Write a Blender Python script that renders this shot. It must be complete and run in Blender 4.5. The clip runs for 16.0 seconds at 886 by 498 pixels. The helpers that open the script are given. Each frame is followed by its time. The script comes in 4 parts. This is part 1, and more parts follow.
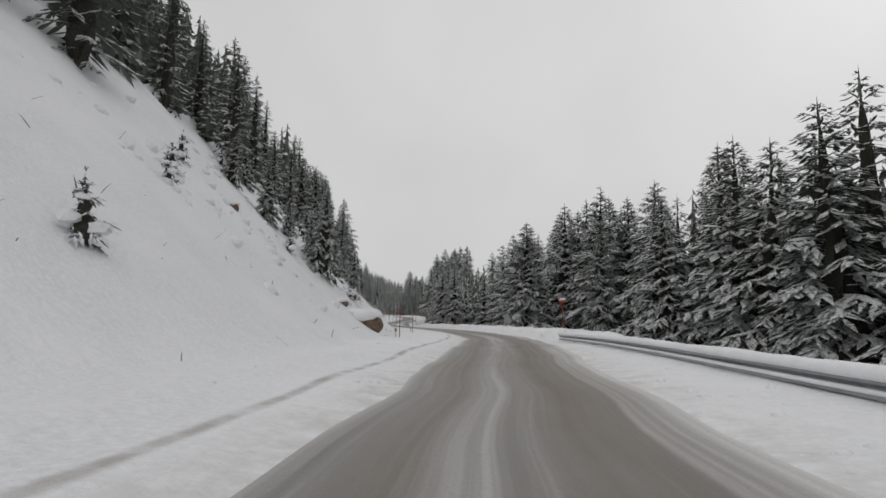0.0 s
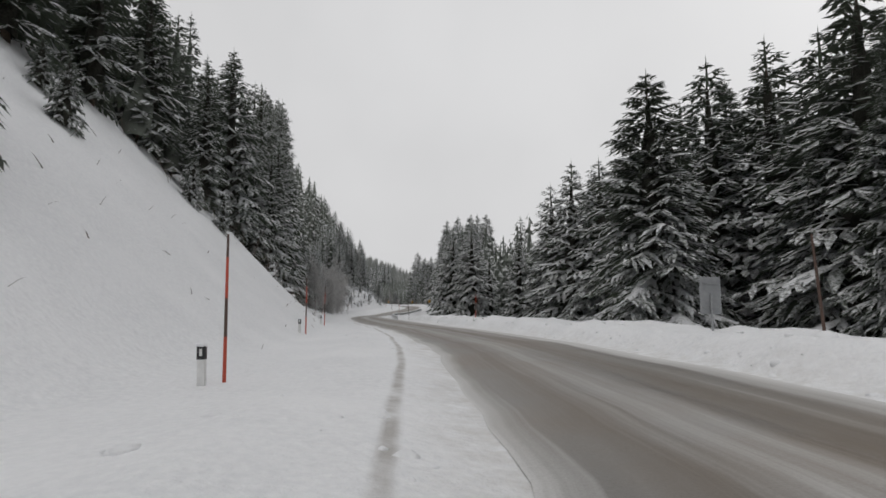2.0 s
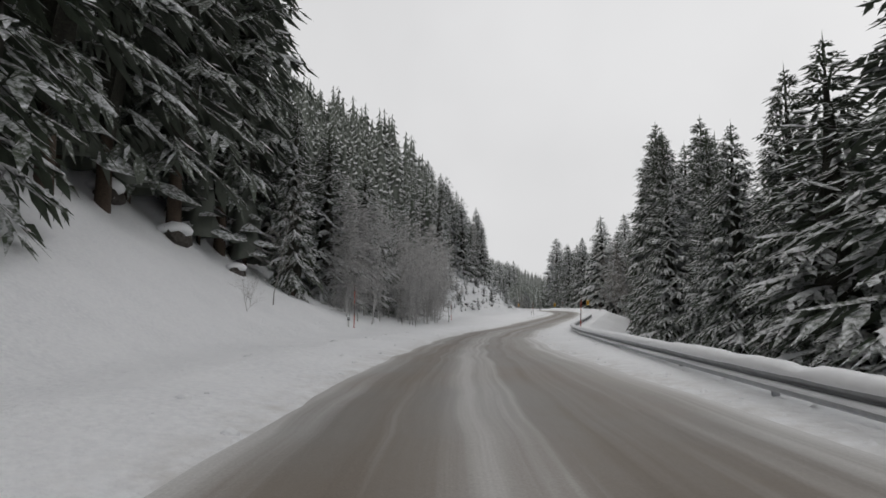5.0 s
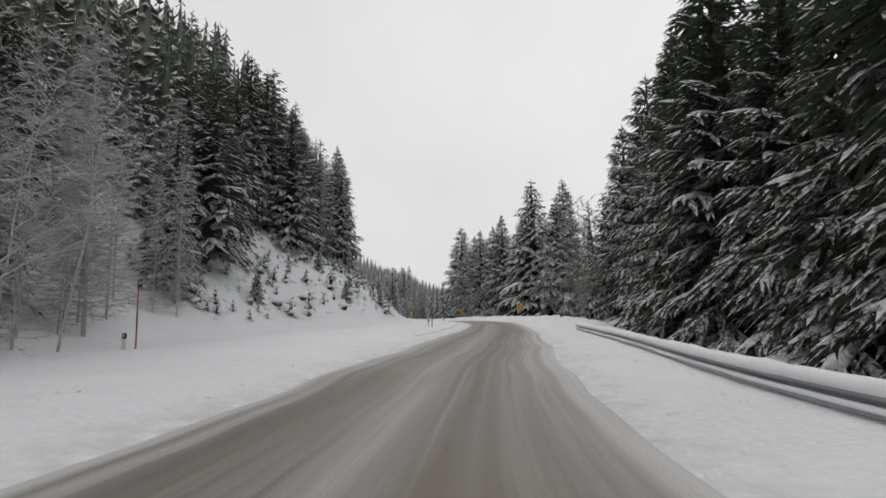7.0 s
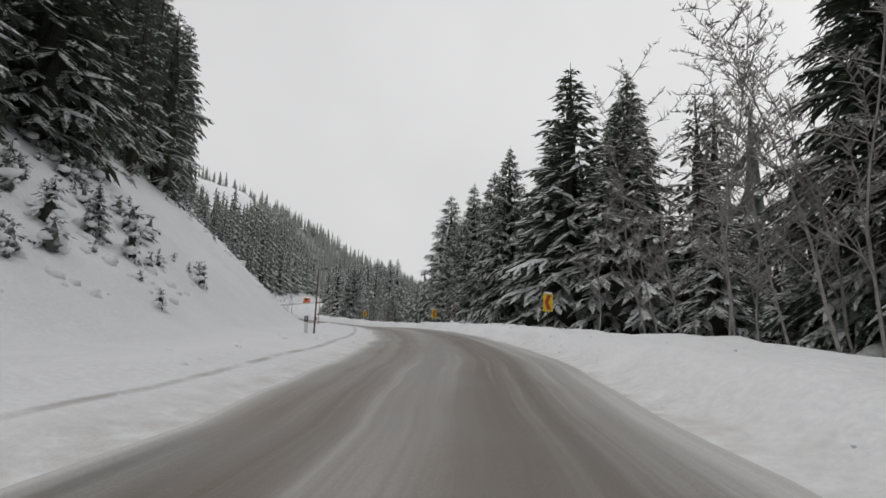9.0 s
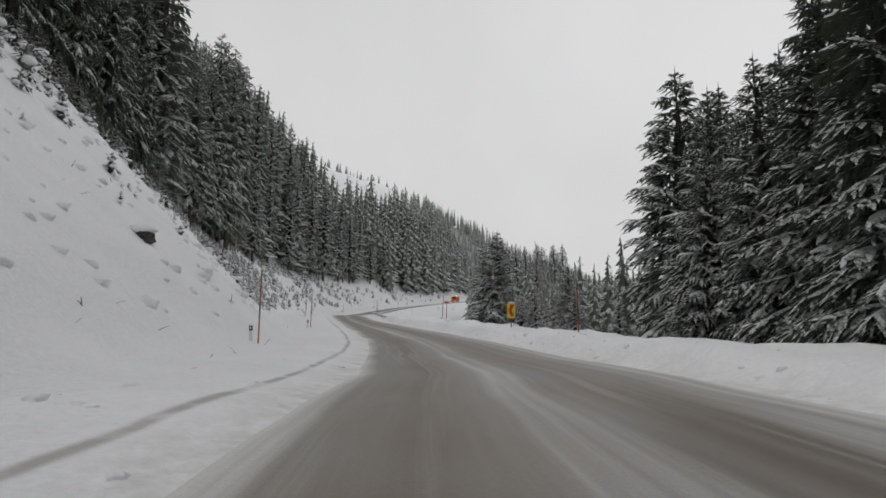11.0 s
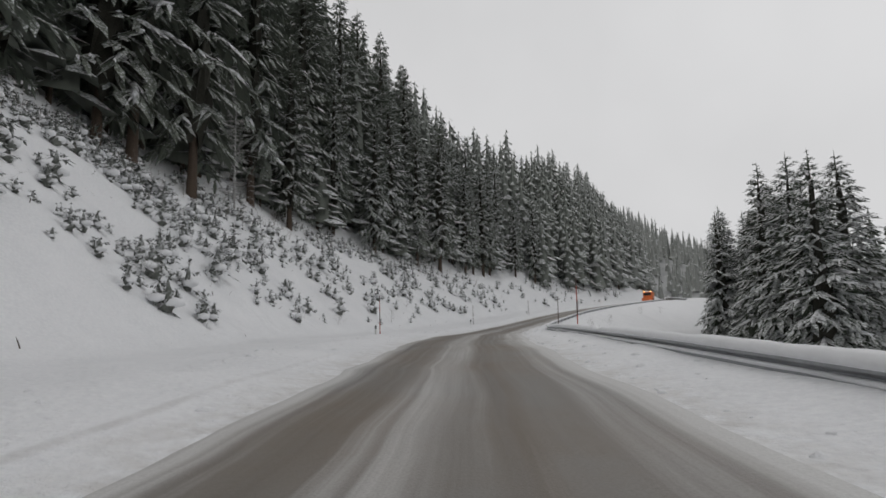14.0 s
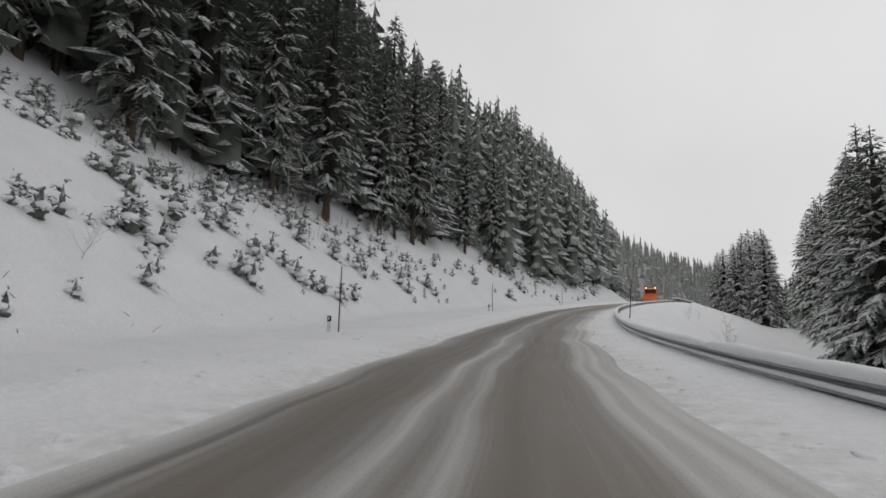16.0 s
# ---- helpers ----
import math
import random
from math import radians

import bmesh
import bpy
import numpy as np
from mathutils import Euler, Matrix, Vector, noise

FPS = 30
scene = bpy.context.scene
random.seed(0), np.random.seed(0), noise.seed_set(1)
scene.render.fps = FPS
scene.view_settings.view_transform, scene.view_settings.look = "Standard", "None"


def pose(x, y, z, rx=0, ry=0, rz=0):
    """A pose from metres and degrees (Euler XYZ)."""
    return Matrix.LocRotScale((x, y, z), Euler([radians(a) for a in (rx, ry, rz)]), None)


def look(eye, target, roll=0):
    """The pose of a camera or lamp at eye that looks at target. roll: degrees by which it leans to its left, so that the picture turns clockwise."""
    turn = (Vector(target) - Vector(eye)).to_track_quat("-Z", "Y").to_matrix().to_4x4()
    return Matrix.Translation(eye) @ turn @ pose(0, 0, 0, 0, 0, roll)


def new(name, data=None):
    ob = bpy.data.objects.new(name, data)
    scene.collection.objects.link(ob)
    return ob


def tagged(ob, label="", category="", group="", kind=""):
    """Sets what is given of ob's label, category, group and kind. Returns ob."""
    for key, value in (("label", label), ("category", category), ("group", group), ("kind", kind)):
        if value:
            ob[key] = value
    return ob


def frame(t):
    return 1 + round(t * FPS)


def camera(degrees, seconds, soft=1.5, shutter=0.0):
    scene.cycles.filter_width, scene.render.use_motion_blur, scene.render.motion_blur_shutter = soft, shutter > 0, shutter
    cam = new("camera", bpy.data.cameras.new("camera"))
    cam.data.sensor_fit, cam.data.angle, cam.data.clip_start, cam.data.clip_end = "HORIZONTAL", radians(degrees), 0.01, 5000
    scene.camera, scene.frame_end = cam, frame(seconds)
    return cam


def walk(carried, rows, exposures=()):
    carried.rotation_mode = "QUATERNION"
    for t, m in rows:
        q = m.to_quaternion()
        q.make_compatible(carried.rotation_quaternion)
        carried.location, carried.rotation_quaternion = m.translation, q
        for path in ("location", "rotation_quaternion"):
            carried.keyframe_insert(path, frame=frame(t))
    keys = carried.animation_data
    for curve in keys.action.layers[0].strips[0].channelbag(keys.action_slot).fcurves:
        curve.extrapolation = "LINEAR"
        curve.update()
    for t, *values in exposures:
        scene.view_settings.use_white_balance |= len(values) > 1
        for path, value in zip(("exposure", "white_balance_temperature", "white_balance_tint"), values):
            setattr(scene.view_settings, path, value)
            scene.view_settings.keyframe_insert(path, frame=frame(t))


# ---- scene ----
cam = camera(80.0, 16.0, soft=1.6)
PATH = [
    (0, (7.37, 0.98, 5.41), (6.616, 10.848, 6.487), 0.48),
    (0.5, (7.28, 15.20, 5.04), (6.813, 25.099, 6.049), 1.06),
    (1, (7.16, 28.18, 4.74), (6.608, 38.084, 5.700), 0.98),
    (1.5, (6.24, 40.70, 4.18), (5.570, 50.590, 5.108), 0.73),
    (2, (4.12, 52.60, 3.92), (3.096, 62.465, 4.808), -0.27),
    (2.5, (2.53, 64.93, 3.39), (0.835, 74.707, 4.295), -0.08),
    (3, (-0.10, 77.42, 3.07), (-2.598, 87.004, 4.078), -0.84),
    (3.2, (-1.38, 82.17, 2.96), (-4.160, 91.658, 4.036), -1.13),
    (5.3, (-16.35, 134.71, 1.66), (-19.602, 144.110, 2.687), -0.24),
    (5.5, (-17.65, 140.07, 1.53), (-20.709, 149.535, 2.528), -0.32),
    (6, (-20.46, 153.81, 1.23), (-22.953, 163.437, 2.252), -0.65),
    (6.5, (-22.42, 167.95, 0.85), (-24.307, 177.702, 1.967), -0.74),
    (7, (-23.59, 181.88, 0.56), (-24.974, 191.701, 1.825), -0.75),
    (7.5, (-24.21, 194.53, 0.27), (-25.311, 204.368, 1.660), 0.05),
    (8, (-24.05, 205.32, 0.54), (-24.985, 215.181, 1.890), 1.78),
    (8.2, (-24.13, 209.47, 0.53), (-25.033, 219.339, 1.880), 2.10),
    (9.25, (-26.25, 239.57, 0.80), (-27.976, 249.334, 2.096), 1.89),
    (10.3, (-33.49, 268.54, 0.90), (-36.446, 278.010, 2.151), 1.72),
    (10.5, (-35.25, 273.57, 0.84), (-38.585, 282.919, 2.088), 1.47),
    (11, (-40.15, 285.75, 0.76), (-44.445, 294.695, 2.013), 0.22),
    (11.5, (-45.90, 296.79, 0.68), (-51.087, 305.238, 1.957), 0.72),
    (12, (-52.54, 307.50, 0.38), (-58.354, 315.524, 1.750), 1.69),
    (12.5, (-59.91, 317.63, 0.54), (-66.111, 325.345, 1.967), 1.02),
    (13, (-68.08, 327.61, 0.84), (-74.523, 335.117, 2.301), 0.30),
    (13.5, (-76.38, 337.93, 1.14), (-82.838, 345.426, 2.575), -0.67),
    (14, (-84.55, 348.52, 1.51), (-90.960, 356.072, 2.925), -1.43),
    (14.5, (-92.40, 359.12, 1.81), (-98.711, 366.733, 3.274), -1.25),
    (15, (-99.97, 369.82, 1.92), (-106.167, 377.529, 3.401), -1.12),
    (15.5, (-107.19, 380.69, 1.91), (-113.132, 388.605, 3.342), 0.25),
    (16, (-114.28, 392.45, 1.88), (-119.818, 400.659, 3.257), 1.06),
]
walk(cam, [(t, look(eye, target, roll)) for t, eye, target, roll in PATH], [(0, 0.02), (2, 0.12), (3.2, 0.20), (5.3, 0.28), (6, 0.36), (7.5, 0.27), (8.2, 0.20), (10.3, 0.24), (11, 0.15), (12.5, 0.08), (14, 0.12), (16, 0.20)])

# ---- overcast winter light ----
world = bpy.data.worlds.new("overcast_sky")
scene.world = world
world.use_nodes = True
wn, wl = world.node_tree.nodes, world.node_tree.links
sky = wn.new("ShaderNodeTexSky")
sky.sky_type, sky.sun_disc = "NISHITA", False
sky.sun_elevation, sky.sun_rotation = radians(35), radians(40)
sky.air_density, sky.dust_density = 2.0, 6.0
pale = wn.new("ShaderNodeHueSaturation")
pale.inputs["Saturation"].default_value = 0.08
pale.inputs["Value"].default_value = 0.12
wl.new(sky.outputs[0], pale.inputs["Color"])
coord = wn.new("ShaderNodeTexCoord")
cloud = wn.new("ShaderNodeTexNoise")
cloud.inputs["Scale"].default_value, cloud.inputs["Detail"].default_value = 1.6, 4
wl.new(coord.outputs["Generated"], cloud.inputs["Vector"])
ramp = wn.new("ShaderNodeValToRGB")
ramp.color_ramp.elements[0].position, ramp.color_ramp.elements[0].color = 0.3, (0.537, 0.537, 0.544, 1)
ramp.color_ramp.elements[1].position, ramp.color_ramp.elements[1].color = 0.7, (0.637, 0.637, 0.645, 1)
wl.new(cloud.outputs["Fac"], ramp.inputs["Fac"])
both = wn.new("ShaderNodeMixRGB")
both.inputs["Fac"].default_value = 0.97
wl.new(pale.outputs[0], both.inputs[1])
wl.new(ramp.outputs[0], both.inputs[2])
wl.new(both.outputs[0], wn["Background"].inputs["Color"])
wn["Background"].inputs["Strength"].default_value = 1.0

sun = new("sun", bpy.data.lights.new("sun", "SUN"))
sun.data.energy, sun.data.angle, sun.data.color = 0.5, radians(40), (1.0, 0.97, 0.93)
sun.matrix_world = look((0, 0, 0), (0.5, 0.4, -0.8))


# ---- materials ----
class Mat:
    """A node material with a principled shader and a few short calls."""

    def __init__(self, name, rough=0.8, metal=0.0, spec=0.3):
        self.m = bpy.data.materials.new(name)
        self.m.use_nodes = True
        self.n, self.l = self.m.node_tree.nodes, self.m.node_tree.links
        self.b = self.n["Principled BSDF"]
        self.b.inputs["Roughness"].default_value = rough
        self.b.inputs["Metallic"].default_value = metal
        self.b.inputs["Specular IOR Level"].default_value = spec
        self.where = self.n.new("ShaderNodeNewGeometry").outputs["Position"]

    def noise(self, scale, detail=4, vector=None, rough=0.6):
        t = self.n.new("ShaderNodeTexNoise")
        t.inputs["Scale"].default_value, t.inputs["Detail"].default_value, t.inputs["Roughness"].default_value = scale, detail, rough
        self.l.new(vector or self.where, t.inputs["Vector"])
        return t.outputs["Fac"]

    def ramp(self, fac, *stops):
        r = self.n.new("ShaderNodeValToRGB")
        e = r.color_ramp.elements
        while len(e) < len(stops):
            e.new(0.5)
        for one, (at, c) in zip(e, stops):
            one.position, one.color = at, (*c, 1) if len(c) == 3 else c
        self.l.new(fac, r.inputs["Fac"])
        return r.outputs["Color"]

    def grey(self, fac, a, b):
        return self.ramp(fac, (a, (0, 0, 0)), (b, (1, 1, 1)))

    def mix(self, fac, a, b, blend="MIX"):
        x = self.n.new("ShaderNodeMixRGB")
        x.blend_type = blend
        for v, i in ((fac, 0), (a, 1), (b, 2)):
            if isinstance(v, (int, float)):
                x.inputs[i].default_value = v if i == 0 else (v, v, v, 1)
            elif isinstance(v, tuple):
                x.inputs[i].default_value = (*v, 1)
            else:
                self.l.new(v, x.inputs[i])
        return x.outputs["Color"]

    def math(self, op, a, b=0.0):
        x = self.n.new("ShaderNodeMath")
        x.operation = op
        for v, i in ((a, 0), (b, 1)):
            if isinstance(v, (int, float)):
                x.inputs[i].default_value = v
            else:
                self.l.new(v, x.inputs[i])
        return x.outputs[0]

    def up(self):
        """How far the surface faces the sky."""
        g = self.n.new("ShaderNodeNewGeometry")
        s = self.n.new("ShaderNodeSeparateXYZ")
        self.l.new(g.outputs["Normal"], s.inputs[0])
        return s.outputs["Z"]

    def bump(self, height, strength=0.3, distance=0.05):
        x = self.n.new("ShaderNodeBump")
        x.inputs["Strength"].default_value, x.inputs["Distance"].default_value = strength, distance
        self.l.new(height, x.inputs["Height"])
        self.l.new(x.outputs[0], self.b.inputs["Normal"])
        return self

    def colour(self, c):
        if isinstance(c, tuple):
            self.b.inputs["Base Color"].default_value = (*c, 1)
        else:
            self.l.new(c, self.b.inputs["Base Color"])
        return self

    def rough(self, v):
        self.l.new(v, self.b.inputs["Roughness"])
        return self

    def random(self):
        return self.n.new("ShaderNodeObjectInfo").outputs["Random"]

    def island(self):
        return self.n.new("ShaderNodeNewGeometry").outputs["Random Per Island"]


def plain(name, c, rough=0.6, metal=0.0, vary=0.15, scale=8):
    m = Mat(name, rough, metal)
    dark = tuple(v * (1 - vary) for v in c)
    m.colour(m.ramp(m.noise(scale), (0.3, dark), (0.7, c)))
    return m.m


def snow_material():
    m = Mat("snow", 0.75, 0, 0.25)
    big, fine = m.noise(0.35, 5), m.noise(9, 5)
    c = m.ramp(big, (0.3, (0.74, 0.75, 0.77)), (0.7, (0.84, 0.845, 0.86)))
    c = m.mix(m.grey(fine, 0.35, 0.75), c, (0.88, 0.885, 0.895))
    uv = m.n.new("ShaderNodeUVMap")
    sep = m.n.new("ShaderNodeSeparateXYZ")
    m.l.new(uv.outputs[0], sep.inputs[0])
    # grit thrown from the carriageway: u is the distance from the asphalt
    near = m.ramp(m.math("ADD", sep.outputs[0], m.math("MULTIPLY", m.noise(0.8, 4), 0.12)), (0.04, (1, 1, 1)), (0.16, (0, 0, 0)))
    c = m.mix(m.math("MULTIPLY", near, m.grey(m.noise(2.3, 6), 0.35, 0.8)), c, (0.50, 0.475, 0.44))
    # a wheel's track along the hillside verge
    track = m.ramp(m.math("ADD", sep.outputs[0], m.math("MULTIPLY", m.math("SUBTRACT", m.noise(0.25, 3), 0.5), 0.03)), (0.096, (0, 0, 0)), (0.104, (1, 1, 1)), (0.113, (1, 1, 1)), (0.122, (0, 0, 0)))
    v = sep.outputs[1]
    there = m.math("ADD", m.math("LESS_THAN", v, 10.8), m.math("MULTIPLY", m.math("GREATER_THAN", v, 21.2), m.ramp(m.math("MULTIPLY", v, 0.01), (0.345, (1, 1, 1)), (0.375, (0, 0, 0)))))
    c = m.mix(m.math("MULTIPLY", m.math("MULTIPLY", track, there), m.grey(m.noise(1.3, 5), 0.25, 0.6)), c, (0.46, 0.445, 0.43))
    m.colour(c)
    m.bump(m.math("ADD", m.noise(1.1, 7), m.math("MULTIPLY", m.noise(5.5, 5), 0.3)), 0.55, 0.35)
    m.b.inputs["Subsurface Weight"].default_value = 0.0
    return m.m


def road_material():
    m = Mat("salted_asphalt", 0.6, 0, 0.4)
    uv = m.n.new("ShaderNodeUVMap")
    sep = m.n.new("ShaderNodeSeparateXYZ")
    m.l.new(uv.outputs[0], sep.inputs[0])
    across, along = sep.outputs[0], sep.outputs[1]
    st = m.n.new("ShaderNodeMapping")
    st.inputs["Scale"].default_value = (14, 0.16, 1)
    m.l.new(uv.outputs[0], st.inputs["Vector"])
    streak = m.noise(1.0, 5, st.outputs[0])
    st2 = m.n.new("ShaderNodeMapping")
    st2.inputs["Scale"].default_value = (5, 0.38, 1)
    m.l.new(uv.outputs[0], st2.inputs["Vector"])
    blot = m.noise(1.0, 5, st2.outputs[0])
    base = m.ramp(streak, (0.3, (0.17, 0.158, 0.145)), (0.7, (0.335, 0.325, 0.31)))
    base = m.mix(m.grey(m.noise(0.25, 4), 0.4, 0.75), base, (0.225, 0.185, 0.148))
    # brown wet wheel tracks, packed snow between them and at the edges
    damp = m.ramp(across, (0.10, (0, 0, 0)), (0.24, (0.9, 0.9, 0.9)), (0.36, (0.1, 0.1, 0.1)), (0.52, (0.15, 0.15, 0.15)), (0.62, (1, 1, 1)), (0.74, (0.6, 0.6, 0.6)), (0.9, (0, 0, 0)))
    base = m.mix(m.math("MULTIPLY", damp, m.grey(blot, 0.25, 0.7)), base, (0.160, 0.126, 0.095))
    wheel = m.ramp(across, (0.0, (1, 1, 1)), (0.07, (0.4, 0.4, 0.4)), (0.20, (0.0, 0.0, 0.0)), (0.38, (0.5, 0.5, 0.5)), (0.48, (0.42, 0.42, 0.42)), (0.60, (0.02, 0.02, 0.02)), (0.80, (0.32, 0.32, 0.32)), (1.0, (1, 1, 1)))
    packed = m.grey(m.math("ADD", m.math("MULTIPLY", wheel, 0.9), m.math("MULTIPLY", m.math("SUBTRACT", m.math("ADD", streak, blot), 1.0), 1.25)), 0.2, 0.92)
    c = m.mix(packed, base, (0.66, 0.655, 0.645))
    c = m.mix(0.35, c, m.ramp(m.noise(40, 3), (0.3, (0.5, 0.5, 0.5)), (0.7, (1, 1, 1))), "MULTIPLY")
    m.colour(c)
    m.rough(m.ramp(m.math("ADD", streak, m.math("MULTIPLY", packed, 0.4)), (0.35, (0.38, 0.38, 0.38)), (0.7, (0.75, 0.75, 0.75))))
    m.bump(m.math("ADD", m.noise(45, 3), m.math("MULTIPLY", packed, 1.5)), 0.35, 0.012)
    return m.m


def needles_material(name, green, snow_from, snow_to, frost_haze=0.0, patch=2.4):
    m = Mat(name, 0.75, 0, 0.2)
    tint = m.ramp(m.noise(1.7, 4), (0.3, tuple(v * 0.6 for v in green)), (0.7, green))
    tint = m.mix(m.math("MULTIPLY", m.random(), 0.35), tint, (0.062, 0.066, 0.040))
    # greys the tint: snow dust on young trees, haze painted into the rest
    tint = m.mix(frost_haze, tint, (0.40, 0.415, 0.395))
    load = m.math("ADD", m.up(), m.math("MULTIPLY", m.math("SUBTRACT", m.noise(patch, 6), 0.5), 2.0))
    c = m.mix(m.grey(load, snow_from, snow_to), tint, (0.80, 0.81, 0.83))
    m.colour(c)
    m.bump(m.noise(26, 4), 0.9, 0.05)
    return m.m


def patchy_snow():
    """Snow caught on boughs, with needles showing through where it has slid."""
    m = Mat("bough_snow", 0.85, 0, 0.2)
    load = m.math("ADD", m.math("MULTIPLY", m.up(), 0.22), m.math("ADD", m.math("MULTIPLY", m.noise(7, 5), 0.55), m.math("MULTIPLY", m.noise(1.3, 3), 0.45)))
    white = m.ramp(m.noise(3, 4), (0.3, (0.62, 0.63, 0.65)), (0.7, (0.78, 0.785, 0.80)))
    m.colour(m.mix(m.grey(load, 0.52, 0.66), (0.10, 0.115, 0.092), white))
    m.bump(m.noise(18, 4), 0.6, 0.04)
    return m.m


SNOW = snow_material()
ROAD = road_material()
CAP = plain("fresh_snow", (0.86, 0.865, 0.88), 0.75, vary=0.06, scale=3)
NEEDLES = needles_material("spruce_needles", (0.074, 0.100, 0.063), 0.52, 1.30, 0.07, 5.0)
BOUGH_SNOW = patchy_snow()
# hillside needles: snow dust, plus mist put into the grey of the tint
NEEDLES_HILL = needles_material("dusted_misted_needles", (0.088, 0.115, 0.076), 0.60, 1.25, 0.21, 5.0)
NEEDLES_YOUNG = needles_material("snowed_young_needles", (0.10, 0.11, 0.092), 0.10, 0.80, 0.22, 6.0)
# haze is put into these four needle colours, paler with distance
NEEDLES_FAR = needles_material("snowy_hazed_needles", (0.092, 0.115, 0.084), 0.72, 1.30, 0.28, 4.0)
NEEDLES_HAZED = needles_material("hazed_needles", (0.098, 0.120, 0.094), 0.75, 1.25, 0.36, 4.0)
NEEDLES_HAZIER = needles_material("hazier_needles", (0.17, 0.185, 0.17), 0.85, 1.3, 0.5)
NEEDLES_PALE = needles_material("haziest_needles", (0.27, 0.28, 0.275), 0.95, 1.4, 0.5)
# the shade inside the crowns is put into this dark twig colour
INNER = plain("shaded_inner_twigs", (0.062, 0.060, 0.048), 0.9, vary=0.6, scale=9)
BARK = plain("bark", (0.115, 0.085, 0.065), 0.9, vary=0.45, scale=14)
GREYWOOD = plain("grey_birch_bark", (0.33, 0.315, 0.30), 0.9, vary=0.4, scale=4)
BRUSHWOOD = plain("brown_twigs", (0.26, 0.215, 0.185), 0.9, vary=0.4, scale=3)
TWIG = plain("frosted_twigs", (0.60, 0.59, 0.58), 0.9, vary=0.5, scale=3)
ROCK = plain("wet_rock", (0.215, 0.150, 0.105), 0.8, vary=0.5, scale=4)
ROCK_DARK = plain("dark_rock", (0.085, 0.075, 0.066), 0.85, vary=0.5, scale=5)
STEEL = plain("galvanised_steel", (0.42, 0.43, 0.44), 0.45, 0.7, vary=0.25, scale=5)
WHITE = plain("white_plastic", (0.75, 0.75, 0.74), 0.5)
BLACK = plain("black_plastic", (0.03, 0.03, 0.032), 0.5)
RED = plain("red_orange_paint", (0.50, 0.085, 0.05), 0.5)
DARKWOOD = plain("weathered_pole", (0.13, 0.085, 0.07), 0.75, vary=0.4)
YELLOW = plain("yellow_sheeting", (0.82, 0.60, 0.045), 0.4)
ORANGE = plain("orange_lorry_paint", (0.75, 0.19, 0.06), 0.4)
# distance haze is put into this pale ridge grey
MISTY = plain("hazed_forest_floor", (0.37, 0.378, 0.378), 0.9, vary=0.2, scale=0.05)
GREYPAINT = plain("grey_sign_back", (0.36, 0.37, 0.38), 0.5, 0.3)
CONCRETE = plain("concrete", (0.30, 0.29, 0.275), 0.9, vary=0.3, scale=2)


# ---- the plan of the road ----
KNOTS = np.array([(7.7, -59.0, 5.77), (7.5, -29.0, 4.99), (7.4, 1.0, 4.21), (7.2, 23.1, 3.68), (5.9, 43.1, 2.91), (2.9, 62.4, 2.29), (-1.4, 82.2, 1.76), (-7.1, 101.5, 1.22), (-13.1, 121.6, 0.67), (-18.3, 142.8, 0.27), (-22.1, 165.1, -0.28), (-23.9, 187.1, -0.79), (-24.1, 205.3, -0.66), (-25.0, 227.7, -0.47), (-28.0, 249.8, -0.32), (-34.3, 271.1, -0.33), (-42.3, 290.3, -0.46), (-52.5, 307.5, -0.82), (-64.8, 323.6, -0.49), (-78.0, 340.0, 0.01), (-90.9, 357.0, 0.56), (-102.9, 374.1, 0.73), (-114.3, 392.5, 0.68), (-124.4, 414.9, 1.40), (-131.7, 438.5, 2.80), (-136.7, 463.0, 4.20), (-139.5, 487.9, 5.60), (-141.6, 512.9, 6.90), (-144.0, 538.0, 8.00), (-147.1, 562.8, 8.90), (-160.5, 621.3, 10.60), (-185.7, 676.5, 12.10)])


def curve_through(knots, per=12):
    pts = []
    for i in range(len(knots) - 1):
        a, b = knots[max(i - 1, 0)], knots[i]
        c, d = knots[i + 1], knots[min(i + 2, len(knots) - 1)]
        for u in np.arange(per) / per:
            pts.append(0.5 * (2 * b + (c - a) * u + (2 * a - 5 * b + 4 * c - d) * u * u + (3 * b - a - 3 * c + d) * u**3))
    return np.array(pts + [knots[-1]])


LINE = curve_through(KNOTS)
ALONG = np.r_[0, np.cumsum(np.hypot(*np.diff(LINE[:, :2], axis=0).T))]
ALONG -= ALONG[2 * 12]
# the chainage runs short through the bend
ALONG = ALONG - 9.16 * np.clip((ALONG - 207.83) / 66.94, 0, 1)
# distance along the road, left and right edge of the asphalt, foot of the hillside, slope of the bank below the trees
PLAN = np.array([
    (-60, 2, -3, 5.5, 0.95), (12, 1.6, -2.6, 5.5, 1), (50, -0.3, -6, 5.2, 1.05), (70, -0.6, -6.8, 4.6, 1.05), (95, 0.3, -5.6, 3.6, 1),
    (118, 1.5, -5.5, 5.5, 0.85), (150, 3.1, -1.8, 8.5, 0.6), (170, 3.3, -1.6, 10, 0.45), (205, 4.3, -1.6, 16, 0.5), (222, 3.2, -1.9, 15, 0.75),
    (234, 2.8, -2.4, 9.5, 0.8), (275, 2.1, -5.4, 7, 0.9), (315, 1.5, -5.8, 5.2, 1.05), (350, 2.1, -2.6, 9, 1), (385, 3.5, -1.9, 12, 0.92),
    (450, 3, -2.6, 12, 0.8), (820, 3.5, -3.5, 11, 0.75)])
# how far the shoulder stands over its usual height
CAP_S, CAP_H = (100, 140, 195, 226, 300, 335, 480, 540, 800), (0, 0, -33, -35, -25, -13, 29, 12, 0)
